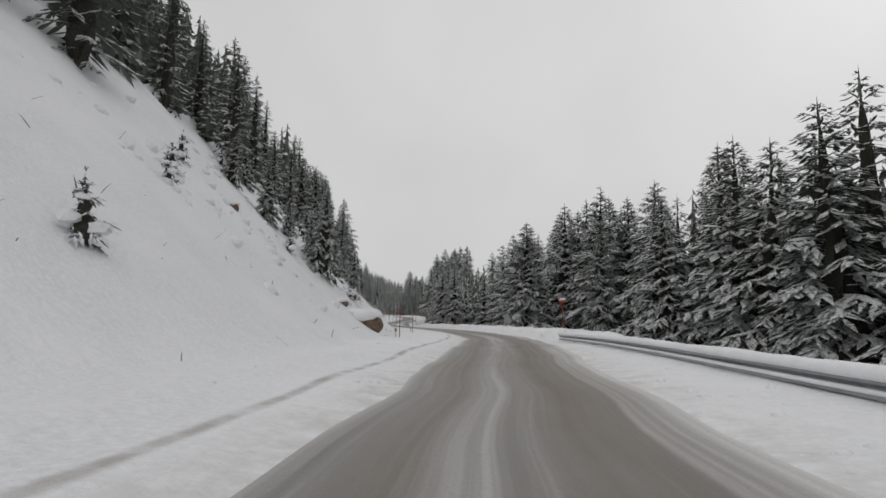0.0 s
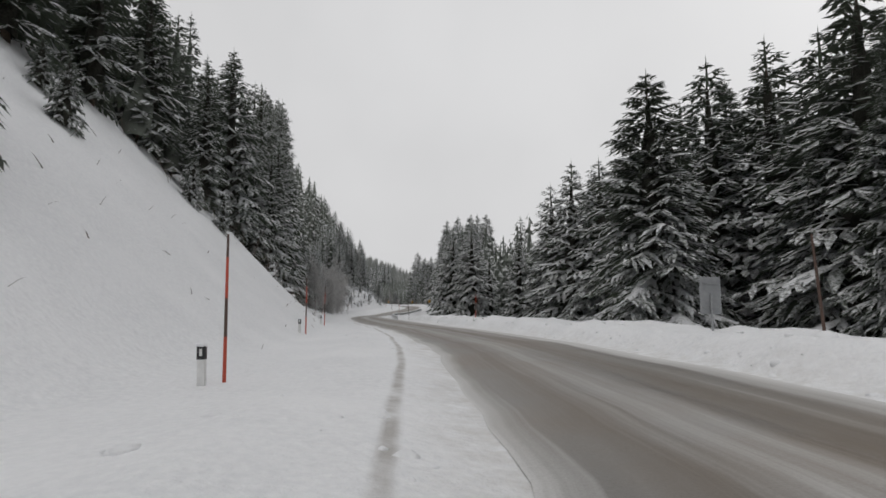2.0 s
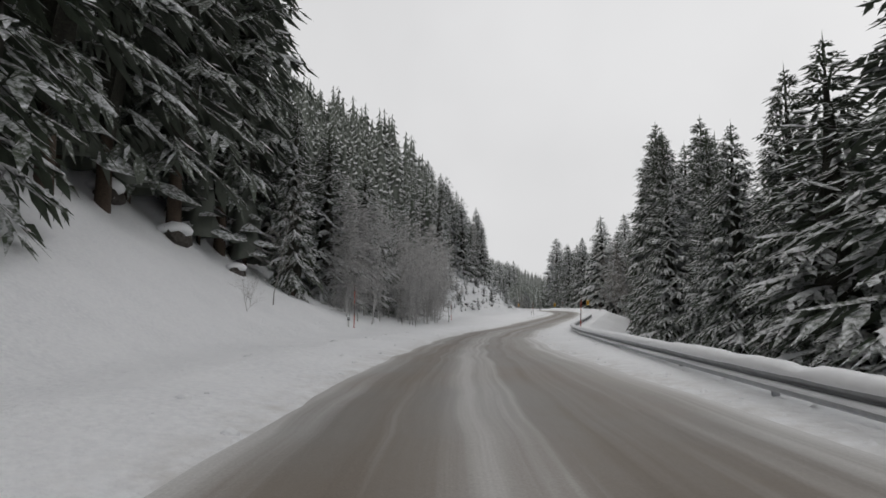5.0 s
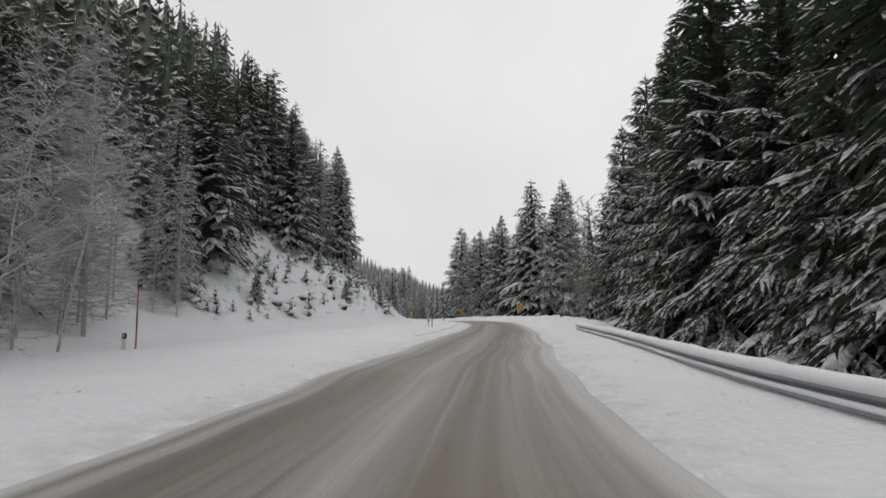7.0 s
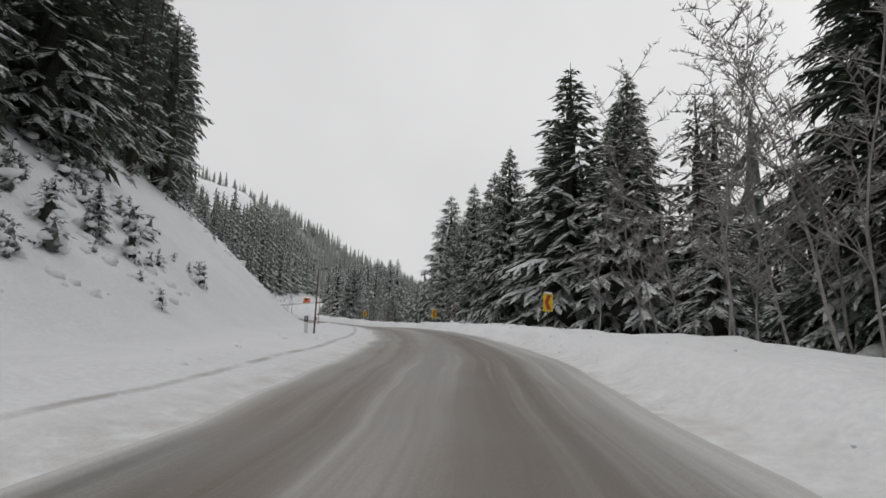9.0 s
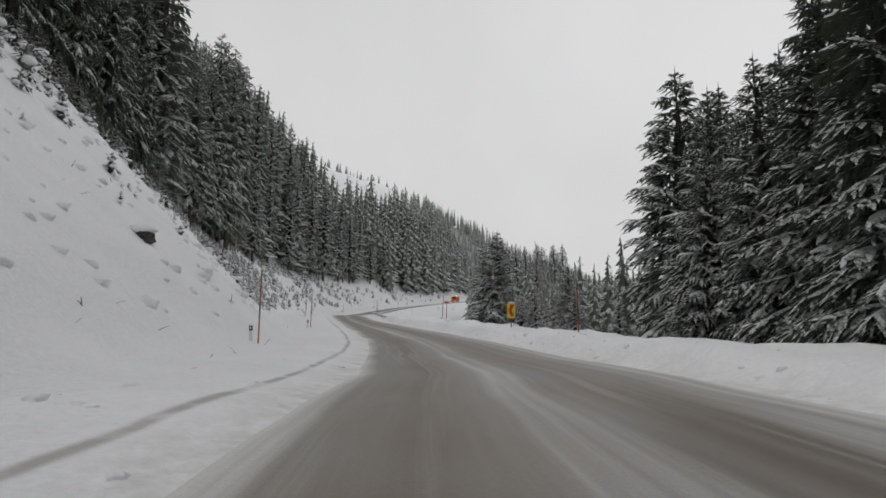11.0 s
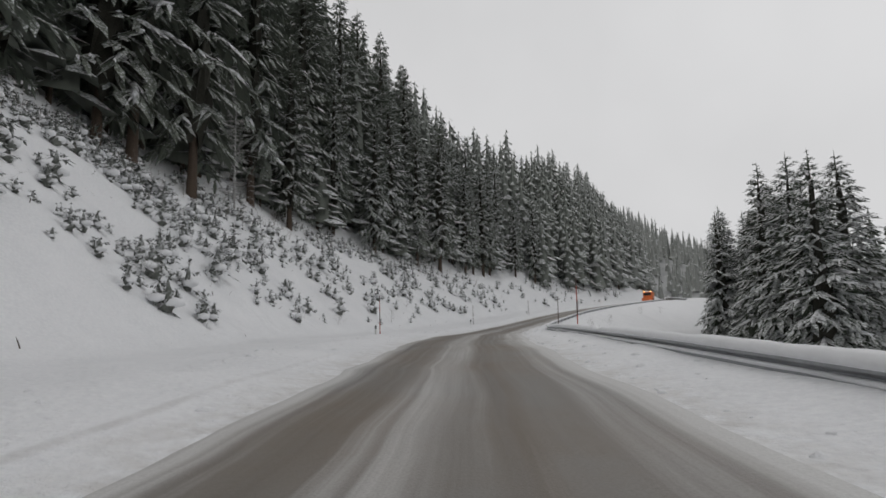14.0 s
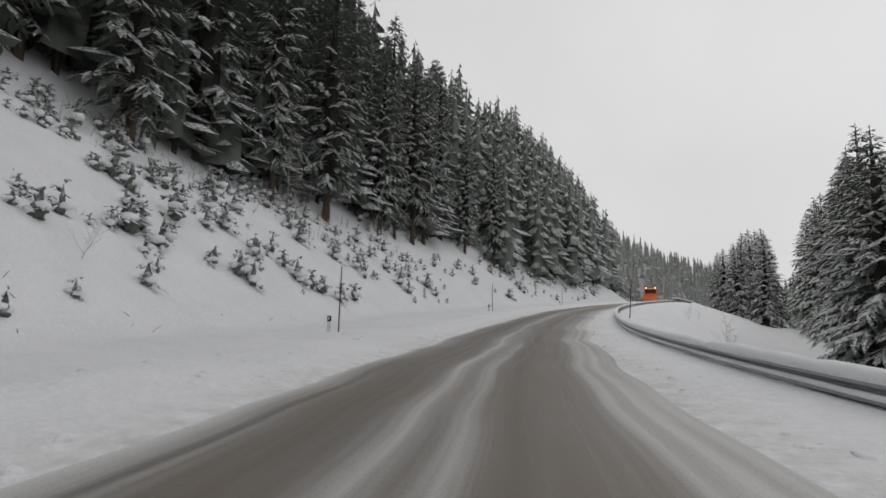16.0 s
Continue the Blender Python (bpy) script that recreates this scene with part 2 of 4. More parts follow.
# slope under the forest, above the treeline
STEEP_S, STEEP_K = (-60, 60, 100, 135, 160, 270, 300, 400, 480, 600, 800), (1.00, 1.01, 1.24, 0.90, 0.90, 0.94, 1.49, 1.27, 1.09, 1.43, 1.42)

# treeline on the hillside: distance along, first trees
TREELINE = np.array([(-60, 22), (26, 22), (53, 21.5), (83, 19), (90, 13), (112, 11.5), (135, 15), (150, 18.5), (160, 17.5), (188, 18), (198, 19), (207, 23), (236, 22.5), (246, 19), (275, 22), (310, 25), (350, 27), (397, 31), (428, 30), (445, 27), (480, 24), (536, 20), (820, 20)], float)


def first(s):
    return float(np.interp(s, TREELINE[:, 0], TREELINE[:, 1]))


def smooth_at(s, column):
    """A value of the plan, eased between its rows."""
    return np.mean([np.interp(np.asarray(s) + d, PLAN[:, 0], PLAN[:, column]) for d in (-6, -3, 0, 3, 6)], axis=0)


def road_at(s):
    s = np.clip(np.asarray(s, float), ALONG[0] + 2, ALONG[-1] - 2)
    p = np.stack([np.interp(s, ALONG, LINE[:, k]) for k in range(3)], -1)
    q = np.stack([np.interp(s + 1.5, ALONG, LINE[:, k]) - np.interp(s - 1.5, ALONG, LINE[:, k]) for k in range(2)], -1)
    return p, q / np.linalg.norm(q, axis=-1, keepdims=True)


def wob(x, y, scale, seed=0.0):
    """Smooth pseudo-random waves in -1..1."""
    x, y = np.asarray(x) / scale + seed, np.asarray(y) / scale - seed * 1.7
    return (np.sin(x * 1.9 + 1.3 * np.sin(y * 1.1 + seed)) + np.sin(y * 2.3 + 1.7 * np.sin(x * 0.7 + 2)) + np.sin((x + y) * 1.3 + seed) + 0.6 * np.sin(3.7 * x - 2.9 * y)) / 3.6


def rise(s, l):
    """Height of the snow over the carriageway at a distance along and a distance to its left."""
    s, l = np.broadcast_arrays(np.asarray(s, float), np.asarray(l, float))
    left, right, foot, k1 = (smooth_at(s, k) for k in range(1, 5))
    out = np.zeros(s.shape)
    # hillside
    f2 = np.mean([np.interp(s + e, TREELINE[:, 0], TREELINE[:, 1]) for e in (-8, -4, 0, 4, 8)], axis=0)
    d = l - foot
    soft = np.where(d > 0, d - 1.2 * (1 - np.exp(-np.maximum(d, 0) / 1.2)), 0)
    hill = k1 * soft + (np.interp(s, STEEP_S, STEEP_K) - k1) * np.maximum(l - f2, 0)
    top = 62 + 8 * wob(s, 0 * s, 60) + np.interp(s, CAP_S, CAP_H)
    hill = np.where(hill > top, top + (hill - top) * 0.15, hill)
    out += hill + np.clip(d / 6, 0, 1) * (0.45 * wob(s, l, 5, 1.0) + 0.18 * wob(s, l, 1.7, 4.0)) * np.clip(k1, 0.3, 1)
    out += np.clip(d / 25, 0, 1) * 1.5 * wob(s, l, 17, 2.0)
    # ploughed ridges beside the asphalt
    out += 0.16 * np.clip((l - left) / 1.2, 0, 1) * (1 + 0.4 * wob(s, l, 2.0, 3))
    out += 0.10 * np.exp(-(((l - left - 2.6) / 0.7) ** 2)) * (1 + wob(s, l, 1.5, 5))
    r = right - l
    berm = RAILS(s)
    out += np.clip(r / 1.0, 0, 1) * 0.10
    out += (1 - berm) * (0.58 + 0.18 * wob(s, l, 2.2, 6) + 0.13 * wob(s, l, 0.6, 8)) * np.clip((r - 0.55 - 0.25 * wob(s, l * 0, 1.3, 4)) / 0.75, 0, 1)
    out += berm * (0.06 + 0.10 * np.clip((s - 350) / 12, 0, 1) - 0.08 * np.clip((s - 385) / 12, 0, 1)) * np.clip((r - 0.8) / 1.4, 0, 1) * (1 + 0.35 * wob(s, l, 2.0, 7) + 0.25 * wob(s, l, 0.8, 2))
    fall = np.maximum(r - (5.2 - 1.2 * berm), 0)
    out -= np.minimum(0.38 * fall, 5.5 + 0.05 * fall) - 0.5 * np.clip(fall / 8, 0, 1) * wob(s, l, 6, 9)
    return out


def step_up(s, a, b, w=6.0):
    return np.clip((s - a) / w + 0.5, 0, 1) * np.clip((b - s) / w + 0.5, 0, 1)


def RAILS(s):
    """1 where a guard rail stands on the valley side."""
    s = np.asarray(s, float)
    return np.maximum.reduce([step_up(s, -70, 34), step_up(s, 124, 222), step_up(s, 352, 900)])


def spot(s, l, lift=0.0):
    """A point on the snow (or road) at a distance along and to the left."""
    p, d = road_at(s)
    s, l = np.asarray(s, float), np.asarray(l, float)
    return np.stack([p[..., 0] - d[..., 1] * l, p[..., 1] + d[..., 0] * l, p[..., 2] + rise(s, l) + lift], -1)


def heading(s):
    _, d = road_at(s)
    return math.degrees(math.atan2(-d[0], d[1]))


def mesh_of(name, verts, faces, mats, smooth=False, index=None, uv=None):
    me = bpy.data.meshes.new(name)
    me.from_pydata([tuple(map(float, v)) for v in verts], [], [tuple(map(int, f)) for f in faces])
    for m in mats:
        me.materials.append(m)
    if index is not None:
        me.polygons.foreach_set("material_index", np.asarray(index, dtype=np.int32))
    if smooth:
        me.polygons.foreach_set("use_smooth", np.ones(len(me.polygons), dtype=bool))
    if uv is not None:
        layer = me.uv_layers.new(name="UVMap")
        vi = np.empty(len(me.loops), dtype=np.int32)
        me.loops.foreach_get("vertex_index", vi)
        layer.data.foreach_set("uv", np.asarray(uv, float)[vi].ravel())
    me.update()
    return me


def grid_faces(a, b):
    i = np.arange(a - 1)[:, None] * b + np.arange(b - 1)[None, :]
    return np.stack([i, i + b, i + b + 1, i + 1], -1).reshape(-1, 4)


def strip_mesh(name, ss, ls, material, lift=0.0, uv=None):
    pts = spot(ss, ls, lift)
    return mesh_of(name, pts.reshape(-1, 3), grid_faces(*ss.shape)[:, ::-1], [material], True, None, uv)


# ---- ground: one sheet of snow, from the valley to the ridge ----
cols = np.r_[-420, -250, np.arange(-160, -40, 12), np.arange(-40, -16, 2.5), np.arange(-16, -9, 0.8), np.arange(-9, 9, 0.32), np.arange(9, 30, 0.9), np.arange(30, 62, 3), np.arange(62, 180, 9), 230, 330, 480]
rows_s = np.r_[np.arange(-58, 440, 1.2), np.arange(440, 812, 5)]
gs, gl = np.meshgrid(rows_s, cols, indexing="ij")
over = np.maximum(gl - smooth_at(gs, 1), smooth_at(gs, 2) - gl)
guv = np.stack([np.clip(over, 0, 60) / 10, gs / 10 + np.where(gl > 0, 0, 1000)], -1).reshape(-1, 2)
gz = np.where(over < -0.45, -0.03, 0.0)
ground = new("ground", strip_mesh("ground", gs, gl, SNOW, gz, guv))
tagged(ground, "snow-covered mountainside with ploughed verges", "ground", kind="structure")

# ---- carriageway ----
rs, ru = np.meshgrid(np.arange(-56, 806, 1.0), np.linspace(0, 1, 15), indexing="ij")
e = 0.22 * wob(rs, ru * 0, 3.1) + 0.10 * wob(rs, ru * 0, 0.9, 3)
rl = smooth_at(rs, 1) + e + (smooth_at(rs, 2) + 0.22 * wob(rs, ru * 0, 2.7, 5) - smooth_at(rs, 1) - e) * ru
road = new("road", strip_mesh("road", rs, rl, ROAD, 0.012 - rise(rs, rl) + 0.03 * (1 - (2 * ru - 1) ** 2), np.stack([ru, rs / 10], -1).reshape(-1, 2)))
tagged(road, "grey-brown wet asphalt road with packed snow streaks", "road", kind="structure")


# ---- trees ----
UPWARD = np.array([0, 0, 1.0])


def spray(v, f, root, way, length, width, fall, ridge, fingers=0):
    """A hanging spray of twigs: a narrow roofed rib with side shoots."""
    side = np.array([-way[1], way[0], 0.0])
    k = len(v)
    mid = root + way * length * 0.45 - UPWARD * fall * length * 0.28
    tip = root + way * length - UPWARD * fall * length
    v += [root, mid + side * width - UPWARD * ridge * width, tip, mid - side * width - UPWARD * ridge * width]
    f += [(k, k + 1, k + 2), (k, k + 2, k + 3)]
    for i in range(fingers):
        q = 0.15 + 0.62 * (i + 0.5) / fingers
        e = 1 if i % 2 else -1
        a = root + (tip - root) * q + UPWARD * fall * length * 0.12 * q * (1 - q) * 4
        d = (way * 0.75 + side * e * 0.8) * length * (0.50 - 0.30 * q) - UPWARD * length * fall * (0.42 - 0.2 * q)
        k = len(v)
        w = way * length * 0.075
        v += [a - w, a + w, a + d]
        f.append((k, k + 1, k + 2))


def conifer(seed, height, spread, branches, sprays, snowy, needles, bare=0.02, fullness=0.75, hang=1.0, heart=0.25, fingers=2):
    """A spruce: tiers of long boughs that bow under snow, each edged with drooping sprays, round a core of twigs
    coloured dark for inner shade.
    """
    rng = np.random.default_rng(seed)
    v, f, sv, sf = [], [], [], []
    lean, bays = rng.normal(0, 0.006, 2), rng.uniform(0, 6.28, 3)
    tier = height / 26
    for b in range(branches):
        u = ((b + 0.5) / branches) ** 0.78
        z = height * (bare + (0.97 - bare) * u)
        z += 0.2 * (round(z / tier) * tier - z) + rng.normal(0, 0.10)
        a = b * 2.39996 + rng.normal(0, 0.25)
        uneven = 1 + 0.10 * math.sin(2 * a + bays[0] + 5 * u) + 0.08 * math.sin(3 * a + bays[1] - 9 * u)
        reach = height * spread * ((1 - u) ** fullness * 0.97 + 0.03) * uneven * rng.uniform(0.80, 1.12) * min(1, 0.72 + 3 * u)
        out = np.array([math.cos(a), math.sin(a), 0.0])
        side = np.array([-out[1], out[0], 0.0])
        base = np.array([lean[0] * z, lean[1] * z, z])
        rake = -0.10 + 0.75 * u + rng.normal(0, 0.06)
        bow = (0.62 - 0.52 * u) * rng.uniform(0.75, 1.25)

        def rib(q):
            return base + out * reach * q * (1 - 0.06 * bow * q) + UPWARD * reach * (rake * q - bow * q * q + 0.16 * (1 - u) * q**4) + side * reach * 0.05 * math.sin(2.5 * q + b)

        cuts = 4 if reach > 0.9 else 2
        k, wide = len(v), max(0.045 * reach, 0.05)
        for i in range(cuts + 1):
            q = 0.12 + 0.88 * i / cuts
            m, w = rib(q), wide * (0.5 + 2.2 * q * (1 - q)) if i < cuts else wide * 0.1
            v += [m - side * w - UPWARD * w * 0.8, m, m + side * w - UPWARD * w * 0.8]
        for i in range(cuts):
            c = k + 3 * i
            f += [(c, c + 1, c + 4, c + 3), (c + 1, c + 2, c + 5, c + 4)]
        # sprays that fan out to both sides and hang from the rib
        laden = rng.random() < snowy + 0.12 * math.sin(4 * u + a)
        many = max(4, round(sprays * min(1, 0.45 + reach / (height * spread))))
        for j in range(many):
            q = 0.22 + 0.76 * (j + rng.uniform(0.1, 0.9)) / many
            turn = a + (1 if j % 2 else -1) * (1.15 - 0.55 * q) * rng.uniform(0.6, 1.2)
            way = np.array([math.cos(turn), math.sin(turn), 0.0])
            long_ = ((0.16 + 0.30 * (1 - q)) * reach * rng.uniform(0.75, 1.3) + min(0.2, 0.3 * reach)) * (1 + 0.35 * u)
            fall = hang * (0.85 - 0.65 * u) * rng.uniform(0.6, 1.4) + 0.10
            root = rib(q) - UPWARD * 0.02
            spray(v, f, root, way, long_, long_ * (rng.uniform(0.09, 0.14) if fingers > 2 else rng.uniform(0.14, 0.22)), fall, 0.8, fingers)
            if rng.random() < (0.55 if laden else 0.16):
                spray(sv, sf, root + way * long_ * 0.10 + UPWARD * 0.05, way, long_ * rng.uniform(0.6, 0.9), long_ * rng.uniform(0.08, 0.13), fall * 0.92, 0.75, fingers // 2)
        # twigs that hang straight down below the bough
        for j in range(sprays // 3):
            q = rng.uniform(0.25, 0.95)
            m, w = rib(q), rng.uniform(0.05, 0.10) + 0.012 * reach
            d = (0.08 + 0.10 * (1 - q)) * reach * rng.uniform(0.7, 1.5) + 0.1
            k = len(v)
            v += [m - out * w, m + out * w, m - UPWARD * d + side * rng.normal(0, 0.15) * d]
            f.append((k, k + 1, k + 2))
        # snow along the rib, thickest where the bough bends over
        if laden and reach > 0.5:
            k, q0 = len(sv), rng.uniform(0.18, 0.5)
            thick = 0.03 + 0.022 * min(reach, 3.5)
            for i in range(4):
                q = q0 + (1.01 - q0) * i / 3
                m, w = rib(min(q, 1)), wide * (0.9, 1.5, 1.6, 0.5)[i] * rng.uniform(0.8, 1.2)
                t = thick * (0.3, 1.0, 1.15, 0.35)[i] * rng.uniform(0.75, 1.25)
                sv += [m - side * w - UPWARD * w * 0.55, m - side * w * 0.45 + UPWARD * t, m + side * w * 0.45 + UPWARD * t, m + side * w - UPWARD * w * 0.55]
            for i in range(3):
                c = k + 4 * i
                sf += [(c + j, c + j + 1, c + j + 5, c + j + 4) for j in range(3)]
    # the core of inner twigs, its colour darkened for the crown's shade
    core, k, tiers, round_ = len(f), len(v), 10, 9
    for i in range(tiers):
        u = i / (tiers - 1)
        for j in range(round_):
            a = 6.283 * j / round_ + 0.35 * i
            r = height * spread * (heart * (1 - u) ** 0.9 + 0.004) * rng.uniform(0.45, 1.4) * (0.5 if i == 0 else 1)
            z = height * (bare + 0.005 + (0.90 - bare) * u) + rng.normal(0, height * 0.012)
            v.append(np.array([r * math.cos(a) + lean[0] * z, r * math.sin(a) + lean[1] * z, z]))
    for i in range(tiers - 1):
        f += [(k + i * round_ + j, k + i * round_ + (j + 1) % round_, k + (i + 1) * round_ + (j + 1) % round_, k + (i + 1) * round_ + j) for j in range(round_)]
    leader = len(f)
    k, r = len(v), 0.005 * height
    v += [np.array([lean[0] * height + r * math.cos(t), lean[1] * height + r * math.sin(t), height * 0.90]) for t in (0, 2.1, 4.2)] + [np.array([lean[0] * height, lean[1] * height, height])]
    f += [(k, k + 1, k + 3), (k + 1, k + 2, k + 3), (k + 2, k, k + 3)]
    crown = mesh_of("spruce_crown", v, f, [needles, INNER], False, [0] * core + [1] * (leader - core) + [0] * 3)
    tv, tf, levels = [], [], 6
    for i in range(levels):
        u = i / (levels - 1)
        rad = height * 0.012 * (1 - 0.93 * u) * (1.35 if i == 0 else 1)
        tv += [(rad * math.cos(6.283 * j / 7) * rng.uniform(0.9, 1.1) + lean[0] * u * height, rad * math.sin(6.283 * j / 7) + lean[1] * u * height, -0.8 + u * (height * 0.96 + 0.8)) for j in range(7)]
    tf = [(i * 7 + j, i * 7 + (j + 1) % 7, i * 7 + 7 + (j + 1) % 7, i * 7 + 7 + j) for i in range(levels - 1) for j in range(7)]
    return crown, mesh_of("spruce_trunk", tv, tf, [BARK], True), mesh_of("spruce_snow", sv, sf, [BOUGH_SNOW], True)


TALL_S, TALL_H = (-60, 40, 80, 90, 105, 128, 136, 175, 190, 240, 250, 320, 345, 470, 500, 620, 800), (0.75, 0.55, 0.66, 0.64, 0.74, 0.87, 1.44, 0.73, 0.55, 0.86, 0.70, 1.33, 1.70, 1.50, 1.24, 1.34, 1.02)


def tall(s):
    """How tall the hillside trees stand, as a share of 20 m, along the road."""
    return float(np.interp(s, TALL_S, TALL_H))


def plant(kind, s, l, size, turn, label, group, z=None):
    """Stand a tree with its trunk and crown on the snow."""
    crown, trunk, snow = kind
    p = spot(s, l)
    thing = new("spruce_tree")
    thing.matrix_world = pose(p[0], p[1], p[2] - 0.15, 0, 0, turn) @ Matrix.Diagonal((size[0], size[0], size[1], 1))
    for n, me in (("trunk", trunk), ("crown", crown), ("snow_load", snow)):
        o = new(n, me)
        o.parent = thing
        if n == "snow_load":
            tagged(o, "fresh snow lying on the bowed branches", kind="stuff")
    tagged(thing, label, "tree", group)
    return thing


def merged(name, kinds, places, materials, label):
    """Many far trees as one mesh."""
    allv, allf, mi, base = [], [], [], 0
    for which, p, turn, w, h in places:
        for slot, me in enumerate(kinds[which]):
            v, f = me
            c, s_ = math.cos(turn), math.sin(turn)
            q = np.stack([(v[:, 0] * c - v[:, 1] * s_) * w + p[0], (v[:, 0] * s_ + v[:, 1] * c) * w + p[1], v[:, 2] * h + p[2]], -1)
            allv.append(q)
            allf.append(f + base)
            mi.append(np.full(len(f), slot))
            base += len(v)
    v, f, mi = np.concatenate(allv), np.concatenate(allf), np.concatenate(mi)
    me = bpy.data.meshes.new(name)
    me.vertices.add(len(v))
    me.vertices.foreach_set("co", v.ravel())
    me.loops.add(3 * len(f))
    me.loops.foreach_set("vertex_index", f.ravel().astype(np.int32))
    me.polygons.add(len(f))
    me.polygons.foreach_set("loop_start", np.arange(0, 3 * len(f), 3, dtype=np.int32))
    me.polygons.foreach_set("material_index", mi.astype(np.int32))
    for m in materials:
        me.materials.append(m)
    me.update(calc_edges=True)
    return tagged(new(name, me), label, "forest", kind="stuff")


def far_spruce(seed, branches=34, tiers=4):
    """A slim far tree, 1 m high: short bowed branches round a dense heart."""
    rng = np.random.default_rng(seed)
    v, f = [], []
    for b in range(branches):
        u = (b / branches) ** 1.1
        z0 = 0.09 + 0.88 * u
        q = (0.165 * (1 - u) ** 0.68 + 0.012) * rng.uniform(0.72, 1.2)
        a = b * 2.39996 + rng.normal(0, 0.3)
        w = q * rng.uniform(0.26, 0.4)
        drop = q * rng.uniform(0.25, 0.6)
        c, s_ = math.cos(a), math.sin(a)
        k = len(v)
        v += [(0, 0, z0 + 0.03), (c * q * 0.62 - s_ * w, s_ * q * 0.62 + c * w, z0 - drop * 0.9), (c * q, s_ * q, z0 - drop), (c * q * 0.62 + s_ * w, s_ * q * 0.62 - c * w, z0 - drop * 0.9), (c * q * 0.6, s_ * q * 0.6, z0 - drop * 0.15)]
        f += [(k, k + 1, k + 4), (k + 1, k + 2, k + 4), (k + 2, k + 3, k + 4), (k + 3, k, k + 4)]
    k = len(v)
    for i in range(tiers):
        u = i / (tiers - 1)
        for j in range(6):
            a = 6.283 * j / 6 + 0.5 * i
            r = (0.085 * (1 - u) ** 1.0 + 0.003) * rng.uniform(0.65, 1.25)
            v.append((r * math.cos(a), r * math.sin(a), 0.05 + 0.88 * u + rng.normal(0, 0.012)))
    for i in range(tiers - 1):
        for j in range(6):
            p, q, m, n = k + i * 6 + j, k + i * 6 + (j + 1) % 6, k + i * 6 + 6 + (j + 1) % 6, k + i * 6 + 6 + j
            f += [(p, q, m), (p, m, n)]
    stem = [(0.011 * math.cos(a), 0.011 * math.sin(a), z) for z in (-0.05, 0.2) for a in (0, 2.1, 4.2)]
    sf = [(0, 1, 4), (0, 4, 3), (1, 2, 5), (1, 5, 4), (2, 0, 3), (2, 3, 5)]
    return (np.array(v, float), np.array(f)), (np.array(stem, float), np.array(sf))


SPRUCE = [conifer(11 + k, 20.0, 0.185 + 0.012 * (k % 4), 130, 8, 0.38, NEEDLES) for k in range(4)]
MID = [conifer(21 + k, 20.0, 0.175 + 0.012 * (k % 3), 88, 6, 0.42, NEEDLES_HILL, fingers=0) for k in range(3)]
SLIM = [conifer(31 + k, 20.0, 0.145 + 0.012 * (k % 3), 84, 6, 0.38, NEEDLES_HILL, fingers=0) for k in range(4)]
HERO = [conifer(51 + k, 20.0, 0.180 + 0.014 * k, 180, 12, 0.46, NEEDLES, fingers=3) for k in range(3)]
FOREST = [conifer(41 + k, 20.0, 0.150 + 0.012 * (k % 3), 125, 8, 0.11, NEEDLES_HILL, 0.10, 0.58, fingers=1) for k in range(4)]
FAR = [far_spruce(60 + k) for k in range(5)]

dice = np.random.default_rng(5)


def scatter(s0, s1, l_first, l_last, gap):
    """Jittered places between two distances along and across."""
    out = []
    for s in np.arange(s0, s1, gap):
        for l in np.arange(0, 200, gap):
            ss, ll = s + dice.uniform(-0.45, 0.45) * gap, l_first(s) + l + dice.uniform(-0.45, 0.45) * gap
            if ll < l_last(s):
                out.append((ss, ll))
    return out


taken = []


def free(s, l, gap):
    """Whether a place is clear of the trees that stand."""
    if any((s - a) ** 2 + (l - b) ** 2 < gap * gap for a, b in taken):
        return False
    taken.append((s, l))
    return True


# the tall trees that mark the skyline: distance along, to the left, height of the tip over the road
MARKED = [(85, -17.6, 18.4), (94, -31.8, 23.2), (83, -35, 23.2), (67, -38.6, 26.8), (101, -42.6, 28), (128, -42, 27.2), (128, -34.9, 23), (143, -31.7, 17), (209, -20.7, 29.5), (221, -16.1, 30.9), (240.6, -19.6, 30.6), (248.3, -20.7, 28.1), (273.7, -24.9, 28.9), (279.2, -20, 25.2), (332, -34.8, 30.2), (329, -37.6, 27.2), (353.5, -20.1, 13.2), (345.6, -27.2, 7.7), (396, -57, 9.5), (470, -34.8, 21.8), (227.4, -25.5, 33.0), (236.0, -20.5, 32.5), (232.0, -23.0, 33.5), (229.5, -19.0, 30.0), (205, -35, 27.7), (285, -16.5, 23.5)]
for s, l, top in MARKED:
    h = (top - float(rise(s, l))) / 20
    taken.append((s, l))
    plant(HERO[dice.integers(0, 3)] if s < 150 or s < 360 and (l > -30 or 320 < s < 340) else SPRUCE[dice.integers(0, 4)], s, l, (h * (1.4 if top < 20 else 1.05 if 200 < s < 300 else 1.15), h), dice.uniform(0, 360), "tall snow-laden spruce below the road edge", "valley spruces")

